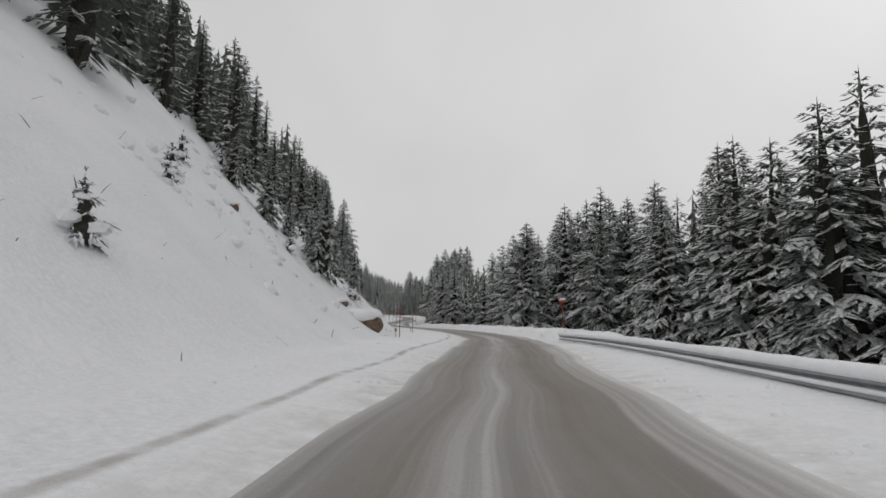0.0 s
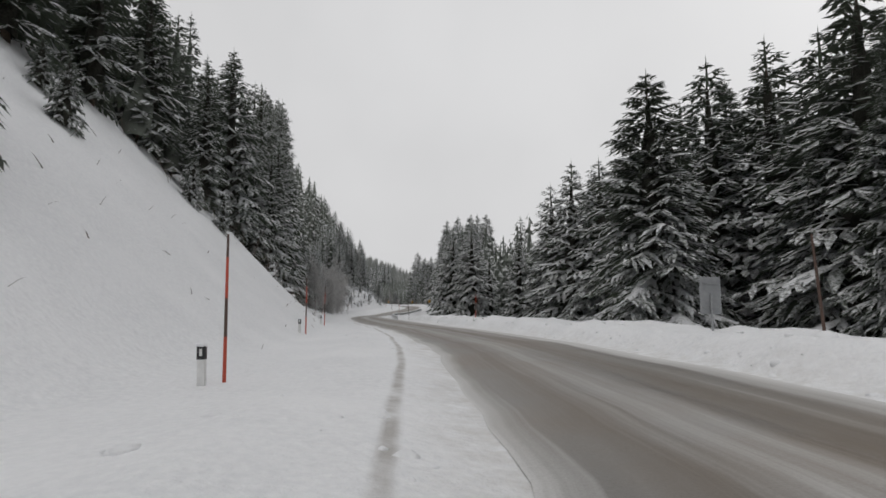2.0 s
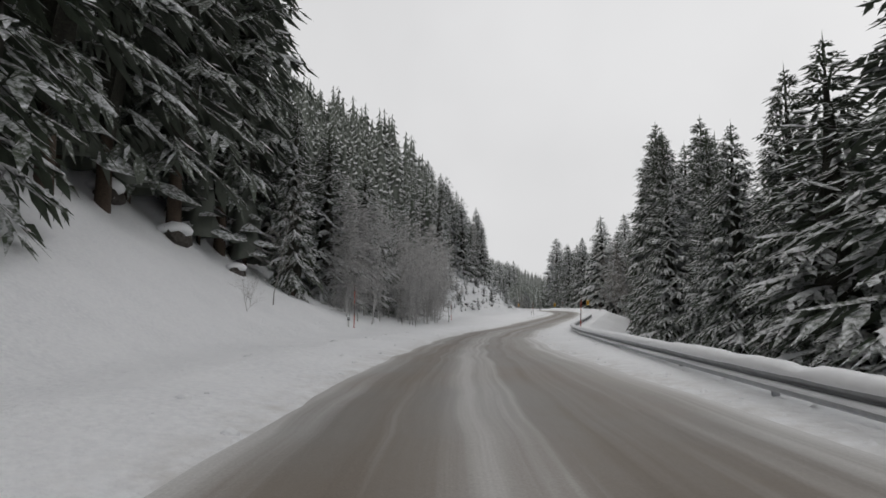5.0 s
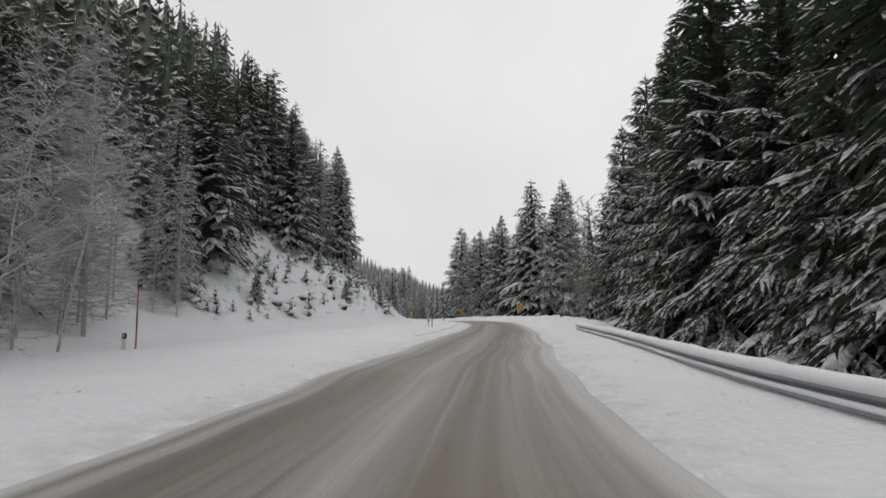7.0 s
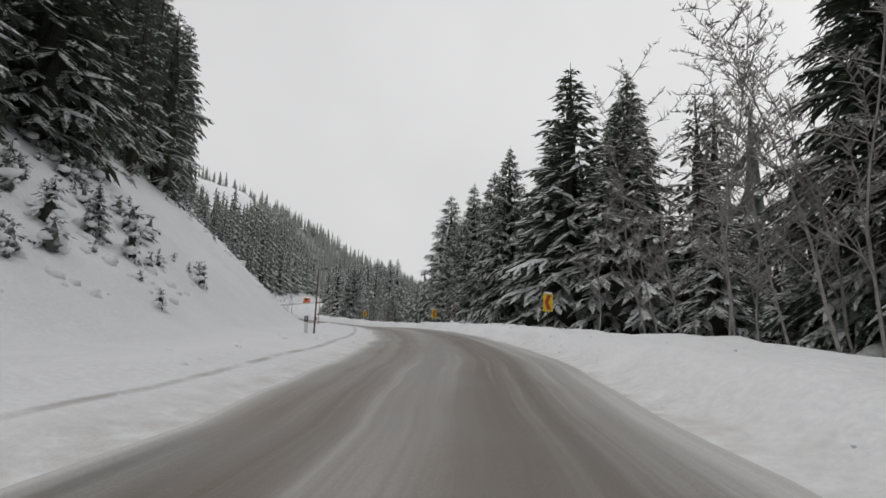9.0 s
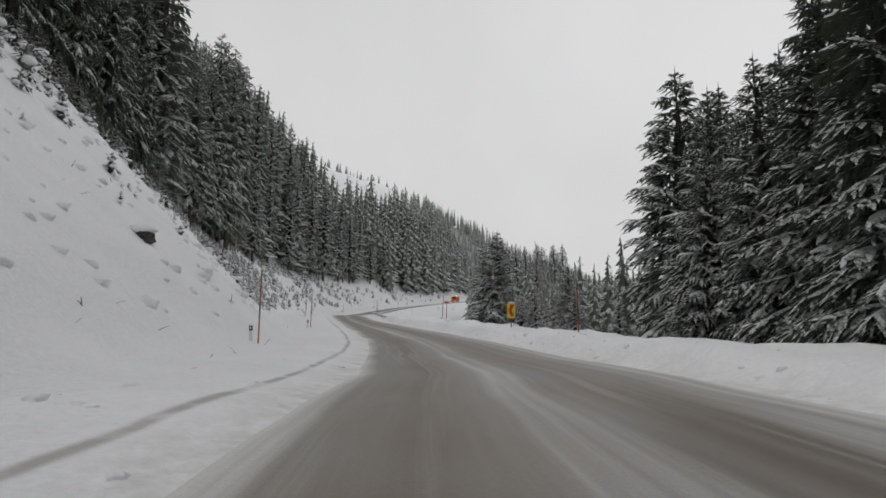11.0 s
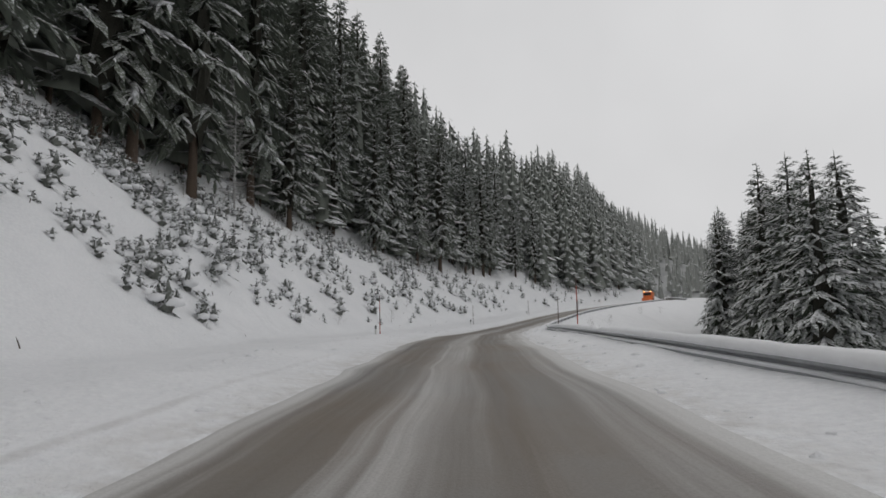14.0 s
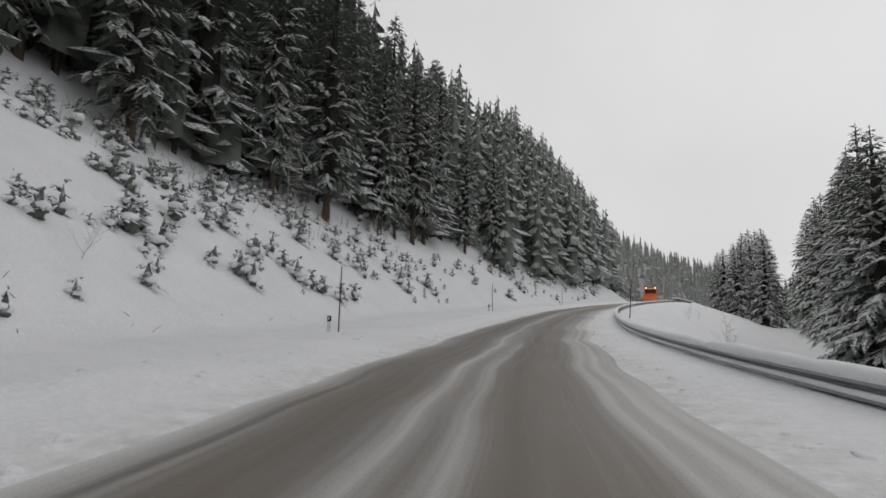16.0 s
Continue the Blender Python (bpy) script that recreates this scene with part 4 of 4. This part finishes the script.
# ---- lorry on the far bend ----
def orange_lorry(s, l):
    thing = new("snow_plough_lorry")
    bm = bmesh.new()
    box(bm, 0, -2.6, 1.75, 2.35, 1.9, 2.0, 0.14)
    cab = part("cab", bm, ORANGE, thing)
    part("windscreen", box(bmesh.new(), 0, -3.56, 2.15, 2.0, 0.04, 0.75, 0.03), BLACK, cab)
    hopper = part("hopper", box(bmesh.new(), 0, 0.6, 1.95, 2.4, 4.2, 1.7, 0.12), ORANGE, thing)
    part("chassis", box(bmesh.new(), 0, -0.3, 0.75, 1.0, 6.6, 0.35, 0.04), BLACK, thing)
    part("bumper", box(bmesh.new(), 0, -3.6, 0.62, 2.3, 0.2, 0.4, 0.05), BLACK, thing)
    for x in (-0.95, 0.95):
        for y in (-2.5, 0.6, 1.9):
            bm = bmesh.new()
            bmesh.ops.create_cone(bm, segments=20, radius1=0.52, radius2=0.52, depth=0.34, cap_ends=True, matrix=Matrix.Translation((x, y, 0.52)) @ pose(0, 0, 0, 0, 90, 0))
            wheel = part("wheel", bm, BLACK, thing)
            bm = bmesh.new()
            bmesh.ops.create_cone(bm, segments=16, radius1=0.27, radius2=0.24, depth=0.38, cap_ends=True, matrix=Matrix.Translation((x, y, 0.52)) @ pose(0, 0, 0, 0, 90, 0))
            part("rim", bm, STEEL, wheel)
    m = Mat("beacon_glow", 0.4)
    m.colour((0.9, 0.35, 0.08))
    m.b.inputs["Emission Color"].default_value = (1.0, 0.42, 0.12, 1)
    m.b.inputs["Emission Strength"].default_value = 9.0
    for x in (-0.85, 0.85):
        part("beacon", rod(bmesh.new(), x, -2.9, 2.76, 2.98, 0.11, 0.09, 12), m.m, cab, "lit orange beacon")
        part("headlamp", box(bmesh.new(), x, -3.58, 0.95, 0.34, 0.05, 0.22, 0.03), m.m, cab)
    part("plough_blade", box(bmesh.new(), 0, -4.2, 0.6, 3.0, 0.12, 0.9, 0.05, pose(0, 0, 0, -12, 0, 12)), ORANGE, thing)
    part("snow_load", lump(bmesh.new(), 0, 0.6, 2.8, 1.05, 1.9, 0.25, 4.0), CAP, hopper)
    tagged(thing, "orange snow plough lorry with lit beacons on the far bend", "lorry")
    p, _ = road_at(s)
    q = spot(s, l)
    thing.matrix_world = pose(q[0], q[1], q[2] + 0.03, 0, 0, heading(s) + 8)
    return thing


orange_lorry(529, -1.6)

# concrete parapet where the road bridges a gully
wall = new("wall_bridge")
bm = bmesh.new()
box(bm, 0, 0, -0.6, 0.7, 17, 3.0, 0.05)
box(bm, 0.1, -6.5, -1.6, 1.6, 2.2, 4.0, 0.06)
part("parapet", bm, CONCRETE, wall)
bm = bmesh.new()
box(bm, 0.1, 0, 0.98, 1.3, 17.2, 0.26, 0.1)
part("coping_snow", bm, CAP, wall)
tagged(wall, "weathered concrete bridge parapet with snow on top", "wall", kind="structure")
p = spot(541, -6.6)
pr, _ = road_at(541)
wall.matrix_world = pose(p[0], p[1], pr[2] - 0.35, 0, 0, heading(541) - 6)


# ---- rocks, shrubs, young trees ----
def rock(s, l, size, seed):
    thing = new("boulder")
    bm = bmesh.new()
    lump(bm, 0, 0, 0, size, size * 0.75, size * 0.7, seed, 0.55, 3)
    part("stone", bm, ROCK if s < 60 else ROCK_DARK, thing)
    bm = bmesh.new()
    lump(bm, 0.1 * size, 0, size * 0.55, size * 1.15, size * 1.0, size * 0.45, seed + 4, 0.35, 2)
    smooth(part("snow_cap", bm, CAP, thing))
    tagged(thing, "brown rock poking out of the snow slope", "rock", "rocks on the slope")
    p = spot(s, l)
    thing.matrix_world = pose(p[0], p[1], p[2] - size * 0.08, 0, 0, seed * 40)
    return thing


# stones from s 223 to 235 are coloured dark to stand for hollows
for s, l, size in ((36.9, 7.2, 1.15), (38.6, 7.3, 0.8), (37.5, 8.9, 0.4), (45.2, 7.8, 0.75), (335.5, 12.6, 0.6), (230, 14.6, 0.5), (226.5, 17.2, 0.4), (43.5, 9.3, 0.55), (46, 7.0, 0.3), (30, 14, 0.4), (62, 10.5, 0.35), (104, 8.2, 0.5), (109, 9.0, 0.7), (100, 8.0, 0.4), (231.5, 16.4, 0.4), (223, 18, 0.45), (235, 17, 0.45), (291, 14.2, 0.5), (306, 11.6, 0.6), (300, 16, 0.5), (156, 19, 1.0), (152, 20, 0.9), (160, 17.5, 0.7)):
    rock(s, l, size, s * 0.13)


SAPLINGS = [conifer(200 + k, 1.6, 0.33 + 0.03 * k, 22, 4, 0.85, NEEDLES_YOUNG, 0.04, 0.7, 1.0, 0.4, 0) for k in range(4)]
for k, kind in enumerate(SAPLINGS):
    kind[2].materials[0] = CAP
    bm = bmesh.new()
    bm.from_mesh(kind[2])
    for x, y, z, r in ((-0.18, 0.16, 0.62, 0.26), (0.20, -0.12, 0.40, 0.30), (0.02, 0.04, 1.05, 0.19)):
        lump(bm, x * math.cos(2.1 * k) - y * math.sin(2.1 * k), x * math.sin(2.1 * k) + y * math.cos(2.1 * k), z, r, r * 0.9, r * 0.62, 2.7 * k + z, 0.45, 1)
    bm.to_mesh(kind[2])
    bm.free()
YOUNG = [conifer(210 + k, 4.5, 0.25 + 0.02 * k, 70, 6, 0.70, NEEDLES_HILL, 0.03, 0.8, 1.1, 0.4, 2) for k in range(3)]


def sapling(s, l, height, turn):
    """A young spruce bowed under snow."""
    thing = new("young_spruce")
    kind, size = (YOUNG[int(turn) % 3], height / 4.5) if height > 2.0 else (SAPLINGS[int(turn) % 4], height / 1.6)
    for n, me in zip(("crown", "stem", "snow_load"), kind):
        o = new(n, me)
        o.parent = thing
        if n == "snow_load":
            tagged(o, "pads of snow on the boughs", kind="stuff")
    p = spot(s, l)
    thing.matrix_world = pose(p[0], p[1], p[2] - 0.1, dice.uniform(-4, 4), dice.uniform(-4, 4), turn) @ Matrix.Scale(size, 4)
    tagged(thing, "young spruce on the bank, boughs weighed down by snow" if height > 2.0 else "small young spruce weighed down by snow", "young tree", "young spruces on the slope")


# single ones on the first slope, thick growth on the later ones
for s, l, h in ((11.9, 9.5, 1.9), (22.3, 13.7, 1.5), (25, 15, 1.6), (28, 16.2, 1.8), (35.5, 12.2, 1.6), (40.3, 15.2, 4.6), (38.6, 17.5, 4.2), (39.5, 10.9, 6.4), (41.5, 12.0, 3.6), (42.5, 14.2, 3.2), (44.5, 20.4, 1.6), (47, 19, 3.8), (42.6, 9.1, 1.3), (44.2, 9.0, 1.4), (46.5, 8.8, 1.2), (53, 11.6, 4.3), (55, 15.6, 1.9), (56, 14.9, 4.2), (57.5, 13.6, 3.0), (59, 12.4, 3.2), (61.5, 13.4, 2.2), (64, 10.7, 4.6), (66, 12.0, 3.0), (70.5, 16.4, 2.4), (75, 14.4, 3.4), (77, 16.5, 2.8), (72, 18, 3.6), (86, 12.5, 3.2), (88.5, 11.2, 2.6), (96, 8.8, 1.6), (101, 9.5, 1.9), (106, 9.6, 1.8)):
    sapling(s, l, h, s * 37 % 360)


def thicket(places, label):
    """The rest of the young growth as one mesh: stunted spruces loaded with snow."""
    soft = []
    for k in range(5):
        crown, _, load = conifer(220 + k, 1.0, 0.36 + 0.06 * k, 7, 3, 0.9, NEEDLES_YOUNG, 0.06, 0.5, 0.8, 0.42, 0)
        one = []
        bm = bmesh.new()
        bm.from_mesh(load)
        for x, y, z, r in ((-0.12, 0.12, 0.42, 0.20), (0.14, -0.08, 0.30, 0.23)):
            lump(bm, x, y, z, r, r * 0.9, r * 0.62, 3.1 * k + z, 0.45, 1)
        bm.to_mesh(load)
        bm.free()
        for me in (crown, load):
            one.append(as_triangles(me))
        soft.append(tuple(one))
    merged("young_growth", soft, places, [NEEDLES_YOUNG, CAP], label)


rest = []
singles = 0
for s0, s1, lo, hi, count, size in ((212, 258, 1.5, 12.0, 230, 1.05), (276, 345, 6.0, 19, 170, 0.75), (292, 352, 13.0, 21.5, 330, 1.2), (334, 400, 1.5, 20, 640, 1.25), (380, 470, 1.2, 19, 700, 1.25), (470, 560, 1.0, 10, 150, 1.2)):
    made = 0
    while made < count:
        s = dice.uniform(s0, s1)
        l = float(smooth_at(s, 3)) + lo + (hi - lo) * dice.uniform(0, 1) ** 0.6
        if l > first(s) + 1.5 or (float(wob(s, l, 4.5, 12)) < -0.25 and s > 280):
            made += 0.2
            continue
        made += 1
        k = size * (0.45 + 1.2 * dice.uniform(0, 1) ** 2)
        if singles < 290 and dice.random() < 0.42 and s < 450:
            singles += 1
            sapling(s, l, k * 1.4, dice.uniform(0, 360))
        else:
            rest.append((int(dice.integers(0, 5)), spot(s, l, -0.1), dice.uniform(0, 6.28), k * dice.uniform(0.9, 1.2), k))
thicket(rest, "low snow-covered shrubs and young spruces")


def parted(v, f, trunk, wood):
    """A bare tree's mesh in two parts: the trunk's faces, and the limbs and twigs."""
    parts = []
    for name, keep in (("bare_trunk", True), ("bare_crown", False)):
        faces = [q for q, t in zip(f, trunk) if t == keep]
        used = sorted({i for q in faces for i in q})
        place = {old: i for i, old in enumerate(used)}
        parts.append(mesh_of(name, [v[i] for i in used], [tuple(place[i] for i in q) for q in faces], [wood]))
    return parts


def twig_tree(seed, height, spread, order=3, limbs=22, thick=0.011, up=0.6, twigs=3, wood=None):
    """Bare branching wood: tapered three-sided stems, each carrying thinner ones."""
    rng = np.random.default_rng(seed)
    v, f, trunk = [], [], []

    def stem(a, d, length, r, depth):
        steps = (8, 4, 2)[depth]
        p, way, last = np.array(a, float), np.array(d, float), None
        for i in range(steps + 1):
            rr = r * (1 - 0.85 * i / steps)
            x = np.cross(way, (0.3, 0.2, 1.0) if abs(way[2]) < 0.9 else (1, 0, 0))
            x /= np.linalg.norm(x)
            y = np.cross(way, x)
            k = len(v)
            v.extend([p + rr * (math.cos(t) * x + math.sin(t) * y) for t in (0, 2.094, 4.189)])
            if last is not None:
                f.extend([(last + j, last + (j + 1) % 3, k + (j + 1) % 3, k + j) for j in range(3)])
                trunk.extend([depth == 0] * 3)
            last = k
            if depth < order - 1 and i > (0 if depth else 1):
                n = max(1, round(limbs / steps)) if depth == 0 else twigs
                for _ in range(n):
                    t = rng.uniform(0, 6.28)
                    o = np.array([math.cos(t), math.sin(t), rng.uniform(-0.1, 1.0) * up])
                    o = o + way * 0.5
                    stem(p + way * rng.uniform(0, 1) * length / steps * 0.8, o / np.linalg.norm(o), length * spread * rng.uniform(0.5, 1.1) * (1 - 0.6 * i / steps), max(rr * 0.5, height * 0.0016), depth + 1)
            way = way + rng.normal(0, 0.09, 3)
            way /= np.linalg.norm(way)
            p = p + way * length / steps

    stem((0, 0, -0.3), (0, 0, 1), height, height * thick, 0)
    return parted(v, f, trunk, wood or TWIG) if height > 5 else mesh_of("bare_wood", v, f, [wood or TWIG])


def larch_mesh(seed, height=14.0, limbs=120, twigs=16):
    """A bare frosted larch: a thin stem with tiers of fine sagging limbs, each edged with short twigs."""
    rng = np.random.default_rng(seed)
    v, f = [], []

    def spike(a, b, w):
        d = b - a
        x = np.array([-d[1], d[0], 0.0])
        x = x / (np.linalg.norm(x) + 1e-9) * w
        k = len(v)
        v.extend([a - x, a + x, a + np.array([0, 0, w * 1.7]), b])
        f.extend([(k, k + 1, k + 3), (k + 1, k + 2, k + 3), (k + 2, k, k + 3)])

    bow = rng.normal(0, 0.25, 2)
    axis = lambda u: np.array([bow[0] * u * u, bow[1] * u * u, height * u])  # noqa: E731
    for i in range(8):
        a, b = axis(i / 8), axis((i + 1) / 8)
        r0, r1 = (0.10 * (1 - 0.95 * (i + e) / 8) for e in (0, 1))
        k = len(v)
        v.extend([p + np.array([r * math.cos(t), r * math.sin(t), -0.4 if i == 0 and r == r0 else 0]) for p, r in ((a, r0), (b, r1)) for t in (0, 1.257, 2.513, 3.77, 5.027)])
        f.extend([(k + j, k + (j + 1) % 5, k + 5 + (j + 1) % 5, k + 5 + j) for j in range(5)])
    for b in range(limbs):
        u = 0.06 + 0.92 * b / limbs
        t = b * 2.39996 + rng.normal(0, 0.3)
        out = np.array([math.cos(t), math.sin(t), 0.0])
        reach = height * 0.19 * (1 - u) ** 0.6 * rng.uniform(0.6, 1.15) + 0.15
        p0 = axis(u)
        p1 = p0 + out * reach * 0.55 + np.array([0, 0, reach * rng.uniform(-0.05, 0.18)])
        p2 = p0 + out * reach + np.array([0, 0, reach * rng.uniform(-0.25, 0.12)])
        spike(p0, p1 + (p1 - p0) * 0.35, 0.030)
        spike(p1, p2, 0.020)
        for _ in range(twigs):
            c = rng.uniform(0.15, 1.0)
            q = p0 + (p1 - p0) * min(c / 0.55, 1) + (p2 - p1) * max((c - 0.55) / 0.45, 0)
            e = t + rng.choice((-1, 1)) * rng.uniform(0.5, 1.2)
            d = np.array([math.cos(e), math.sin(e), rng.uniform(-0.5, 0.35)]) * rng.uniform(0.25, 0.6)
            k = len(v)
            x = np.array([-d[1], d[0], 0.3]) * 0.05
            v.extend([q - x, q + x, q + d])
            f.append((k, k + 1, k + 2))
    return parted(v, f, [i < 40 for i in range(len(f))], TWIG)


LARCH = [larch_mesh(300 + k) for k in range(4)]
BIRCH = [twig_tree(320 + k, 14, 0.33, 3, 30, 0.0055, 1.2, 6, GREYWOOD) for k in range(2)]
SPREADING = [twig_tree(330 + k, 9, 0.55, 3, 34, 0.007, 0.45, 6) for k in range(3)]
SHRUB = [twig_tree(340 + k, 1.6, 0.75, 3, 17, 0.012, 1.2, 3) for k in range(3)]


def bare(name, me, s, l, size, label, cat, group):
    """Stand a leafless tree, in trunk and limbs, or a shrub in the snow."""
    o = new(name, None if isinstance(me, list) else me)
    if isinstance(me, list):
        for n, data in zip(("trunk", "crown"), me):
            new(n, data).parent = o
    p = spot(s, l)
    o.matrix_world = pose(p[0], p[1], p[2] - 0.1, dice.uniform(-1.5, 1.5), dice.uniform(-1.5, 1.5), dice.uniform(0, 360)) @ Matrix.Scale(size, 4)
    tagged(o, label, cat, group)


for s, l, k in ((352, 26, 1.1), (369, 27, 1.0), (410, 29, 1.2), (423, 31, 1.0), (128, 13, 1.0), (110, 13, 0.9), (330, 27, 1.0), (359, 26.5, 0.9), (440, 28, 1.0), (455, 26, 1.0)):
    bare("larch_tree", LARCH[int(s) % 4], s, l, k, "bare frosted larch at the forest edge", "tree", "bare trees at the forest edge")
for i, s in enumerate(np.arange(168, 214, 1.1)):
    l = first(s) - dice.uniform(0.6, 4.8)
    bare("larch_tree", LARCH[i % 4], float(s), l, dice.uniform(0.55, 1.1) * (0.75 if i % 3 else 1.0), "slender bare frosted larch before dark spruces", "tree", "bare trees at the forest edge")
for i, s in enumerate(np.arange(170, 204, 2.6)):
    bare("birch_tree", SPREADING[i % 3], float(s), first(s) - dice.uniform(2.5, 6.5), dice.uniform(0.75, 1.25), "leafless birch with sweeping snow-dusted limbs", "tree", "bare trees at the forest edge")
for s, l, k in ((216, 22.5, 0.9), (238, 22, 0.9), (243, 20, 0.9)):
    bare("larch_tree", LARCH[int(s) % 4], s, l, k, "bare frosted larch at the forest edge", "tree", "bare trees at the forest edge")
for s, l, k in ((243, -12.5, 1.0), (246, -14.5, 1.2), (249, -13, 1.1), (252, -15, 1.2), (255, -13, 1.0), (250.5, -15.6, 1.05), (247.3, -13.8, 0.9), (253.6, -14.2, 1.1), (257, -15.5, 0.95), (248, -17.5, 1.15), (262, -14, 0.9), (336, -21, 0.85), (339, -24, 0.8), (345, -19, 0.7), (334, -17, 0.6), (157, 13.2, 0.5), (168, 12.2, 0.45), (181, 13.0, 0.5), (194, 14.6, 0.5)):
    bare("birch_tree", BIRCH[int(s) % 2], s, l, k, "bare pale deciduous tree dusted with snow", "tree", "bare trees at the forest edge")
for s, l, k in ((152.3, 12.0, 1.3), (153.4, 12.6, 1.1), (290.5, 8.7, 1.0), (289.5, 9.6, 0.5), (285.5, 8.4, 0.4), (343, 9.8, 1.1), (345, 10.4, 0.8), (368, 14.5, 1.4), (372, 16, 1.6), (376, 18, 1.7), (363, 17, 1.6), (358, 18.5, 1.5), (382, 16, 1.2), (396, 14, 1.1), (404, 14, 0.9), (418, 14, 1.1), (428, 16, 1.2), (350, 14, 1.4), (352, 17, 1.3), (316, 9, 0.9), (425, -9, 1.0), (445, -10, 1.1), (436, -8, 0.7), (410, -9, 0.8), (480, -11, 1.2), (496, -12, 1.2), (24, 12, 0.6), (50, 9, 0.6), (105, 5.5, 0.7)):
    bare("bare_shrub", SHRUB[int(s) % 3], s, l, k, "leafless shrub sticking up through the snow", "shrub", "shrubs on the banks")


# thin brown brush in front of the forest edge
BRUSH = [twig_tree(360 + k, 2.2, 0.6, 2, 14, 0.008, 1.3) for k in range(3)]
brush = []
for me in BRUSH:
    brush.append((as_triangles(me),))
places = []
for _ in range(420):
    s = dice.uniform(306, 470) if dice.random() < 0.8 else dice.uniform(84, 116)
    places.append((int(dice.integers(0, 3)), spot(s, first(s) - dice.uniform(0, 1) ** 1.5 * 5.0, -0.1), dice.uniform(0, 6.28), dice.uniform(0.6, 1.3), dice.uniform(0.5, 1.15)))
merged("brushwood", brush, places, [BRUSHWOOD], "thin brown leafless brush along the forest edge")["category"] = "brush"


# twigs and grass stalks that the snow has not covered
def stalks(count):
    v, f = [], []
    for _ in range(count):
        s = dice.uniform(5, 118) if dice.random() < 0.55 else dice.uniform(280, 440)
        l = float(smooth_at(s, 3)) + dice.uniform(0.3, 13)
        p = spot(s, l)
        a = dice.uniform(0, 6.28)
        d = np.array([math.cos(a) * 0.8, math.sin(a) * 0.8, dice.uniform(0.1, 0.9)]) * dice.uniform(0.15, 0.55)
        k = len(v)
        w = np.array([-d[1], d[0], 0.0]) * 0.05 + (0, 0, 0.008)
        v += [p - w, p + w, p + d * 0.6 + w * 0.6 + (0, 0, 0.03), p + d * 0.6 - w * 0.6 + (0, 0, 0.03), p + d]
        f += [(k, k + 1, k + 2, k + 3), (k + 3, k + 2, k + 4)]
    o = new("dry_stalks", mesh_of("dry_stalks", v, f, [BARK]))
    tagged(o, "dry twigs and grass poking through the snow", "dry grass", kind="stuff")


stalks(420)


# clods and crumbs of ploughed snow along the banks
def crumbs(count):
    ico = bmesh.new()
    bmesh.ops.create_icosphere(ico, subdivisions=1, radius=1.0)
    iv = np.array([tuple(x.co) for x in ico.verts])
    it = np.array([[x.index for x in t.verts] for t in ico.faces])
    ico.free()
    v, f = [], []
    for _ in range(count):
        s = dice.uniform(5, 440)
        right = dice.random() < 0.6
        if right:
            l = float(smooth_at(s, 2)) - 0.2 - 2.4 * dice.uniform(0, 1) ** 1.6
        else:
            l = float(smooth_at(s, 1)) + dice.uniform(0.2, 3.4)
        r = 0.03 + 0.13 * dice.uniform(0, 1) ** 3
        if dice.random() < 0.22:
            s = dice.uniform(212, 258) if dice.random() < 0.45 else dice.uniform(276, 350) if dice.random() < 0.65 else dice.uniform(20, 62)
            l, r = float(smooth_at(s, 3)) + dice.uniform(2.5, 15), dice.uniform(0.15, 0.5)
        p = spot(s, l, -0.3 * r)
        f.append(it + len(v) * len(iv))
        v.append(iv * (r * dice.uniform(0.7, 1.2, (len(iv), 1))) * (1, 1, 0.75) + p)
    o = new("snow_clods", mesh_of("snow_clods", np.concatenate(v), np.concatenate(f), [SNOW], True, None, np.full((len(v) * len(iv), 2), 0.3)))
    tagged(o, "lumps of ploughed snow along both verges", "snow", kind="stuff")


crumbs(3600)
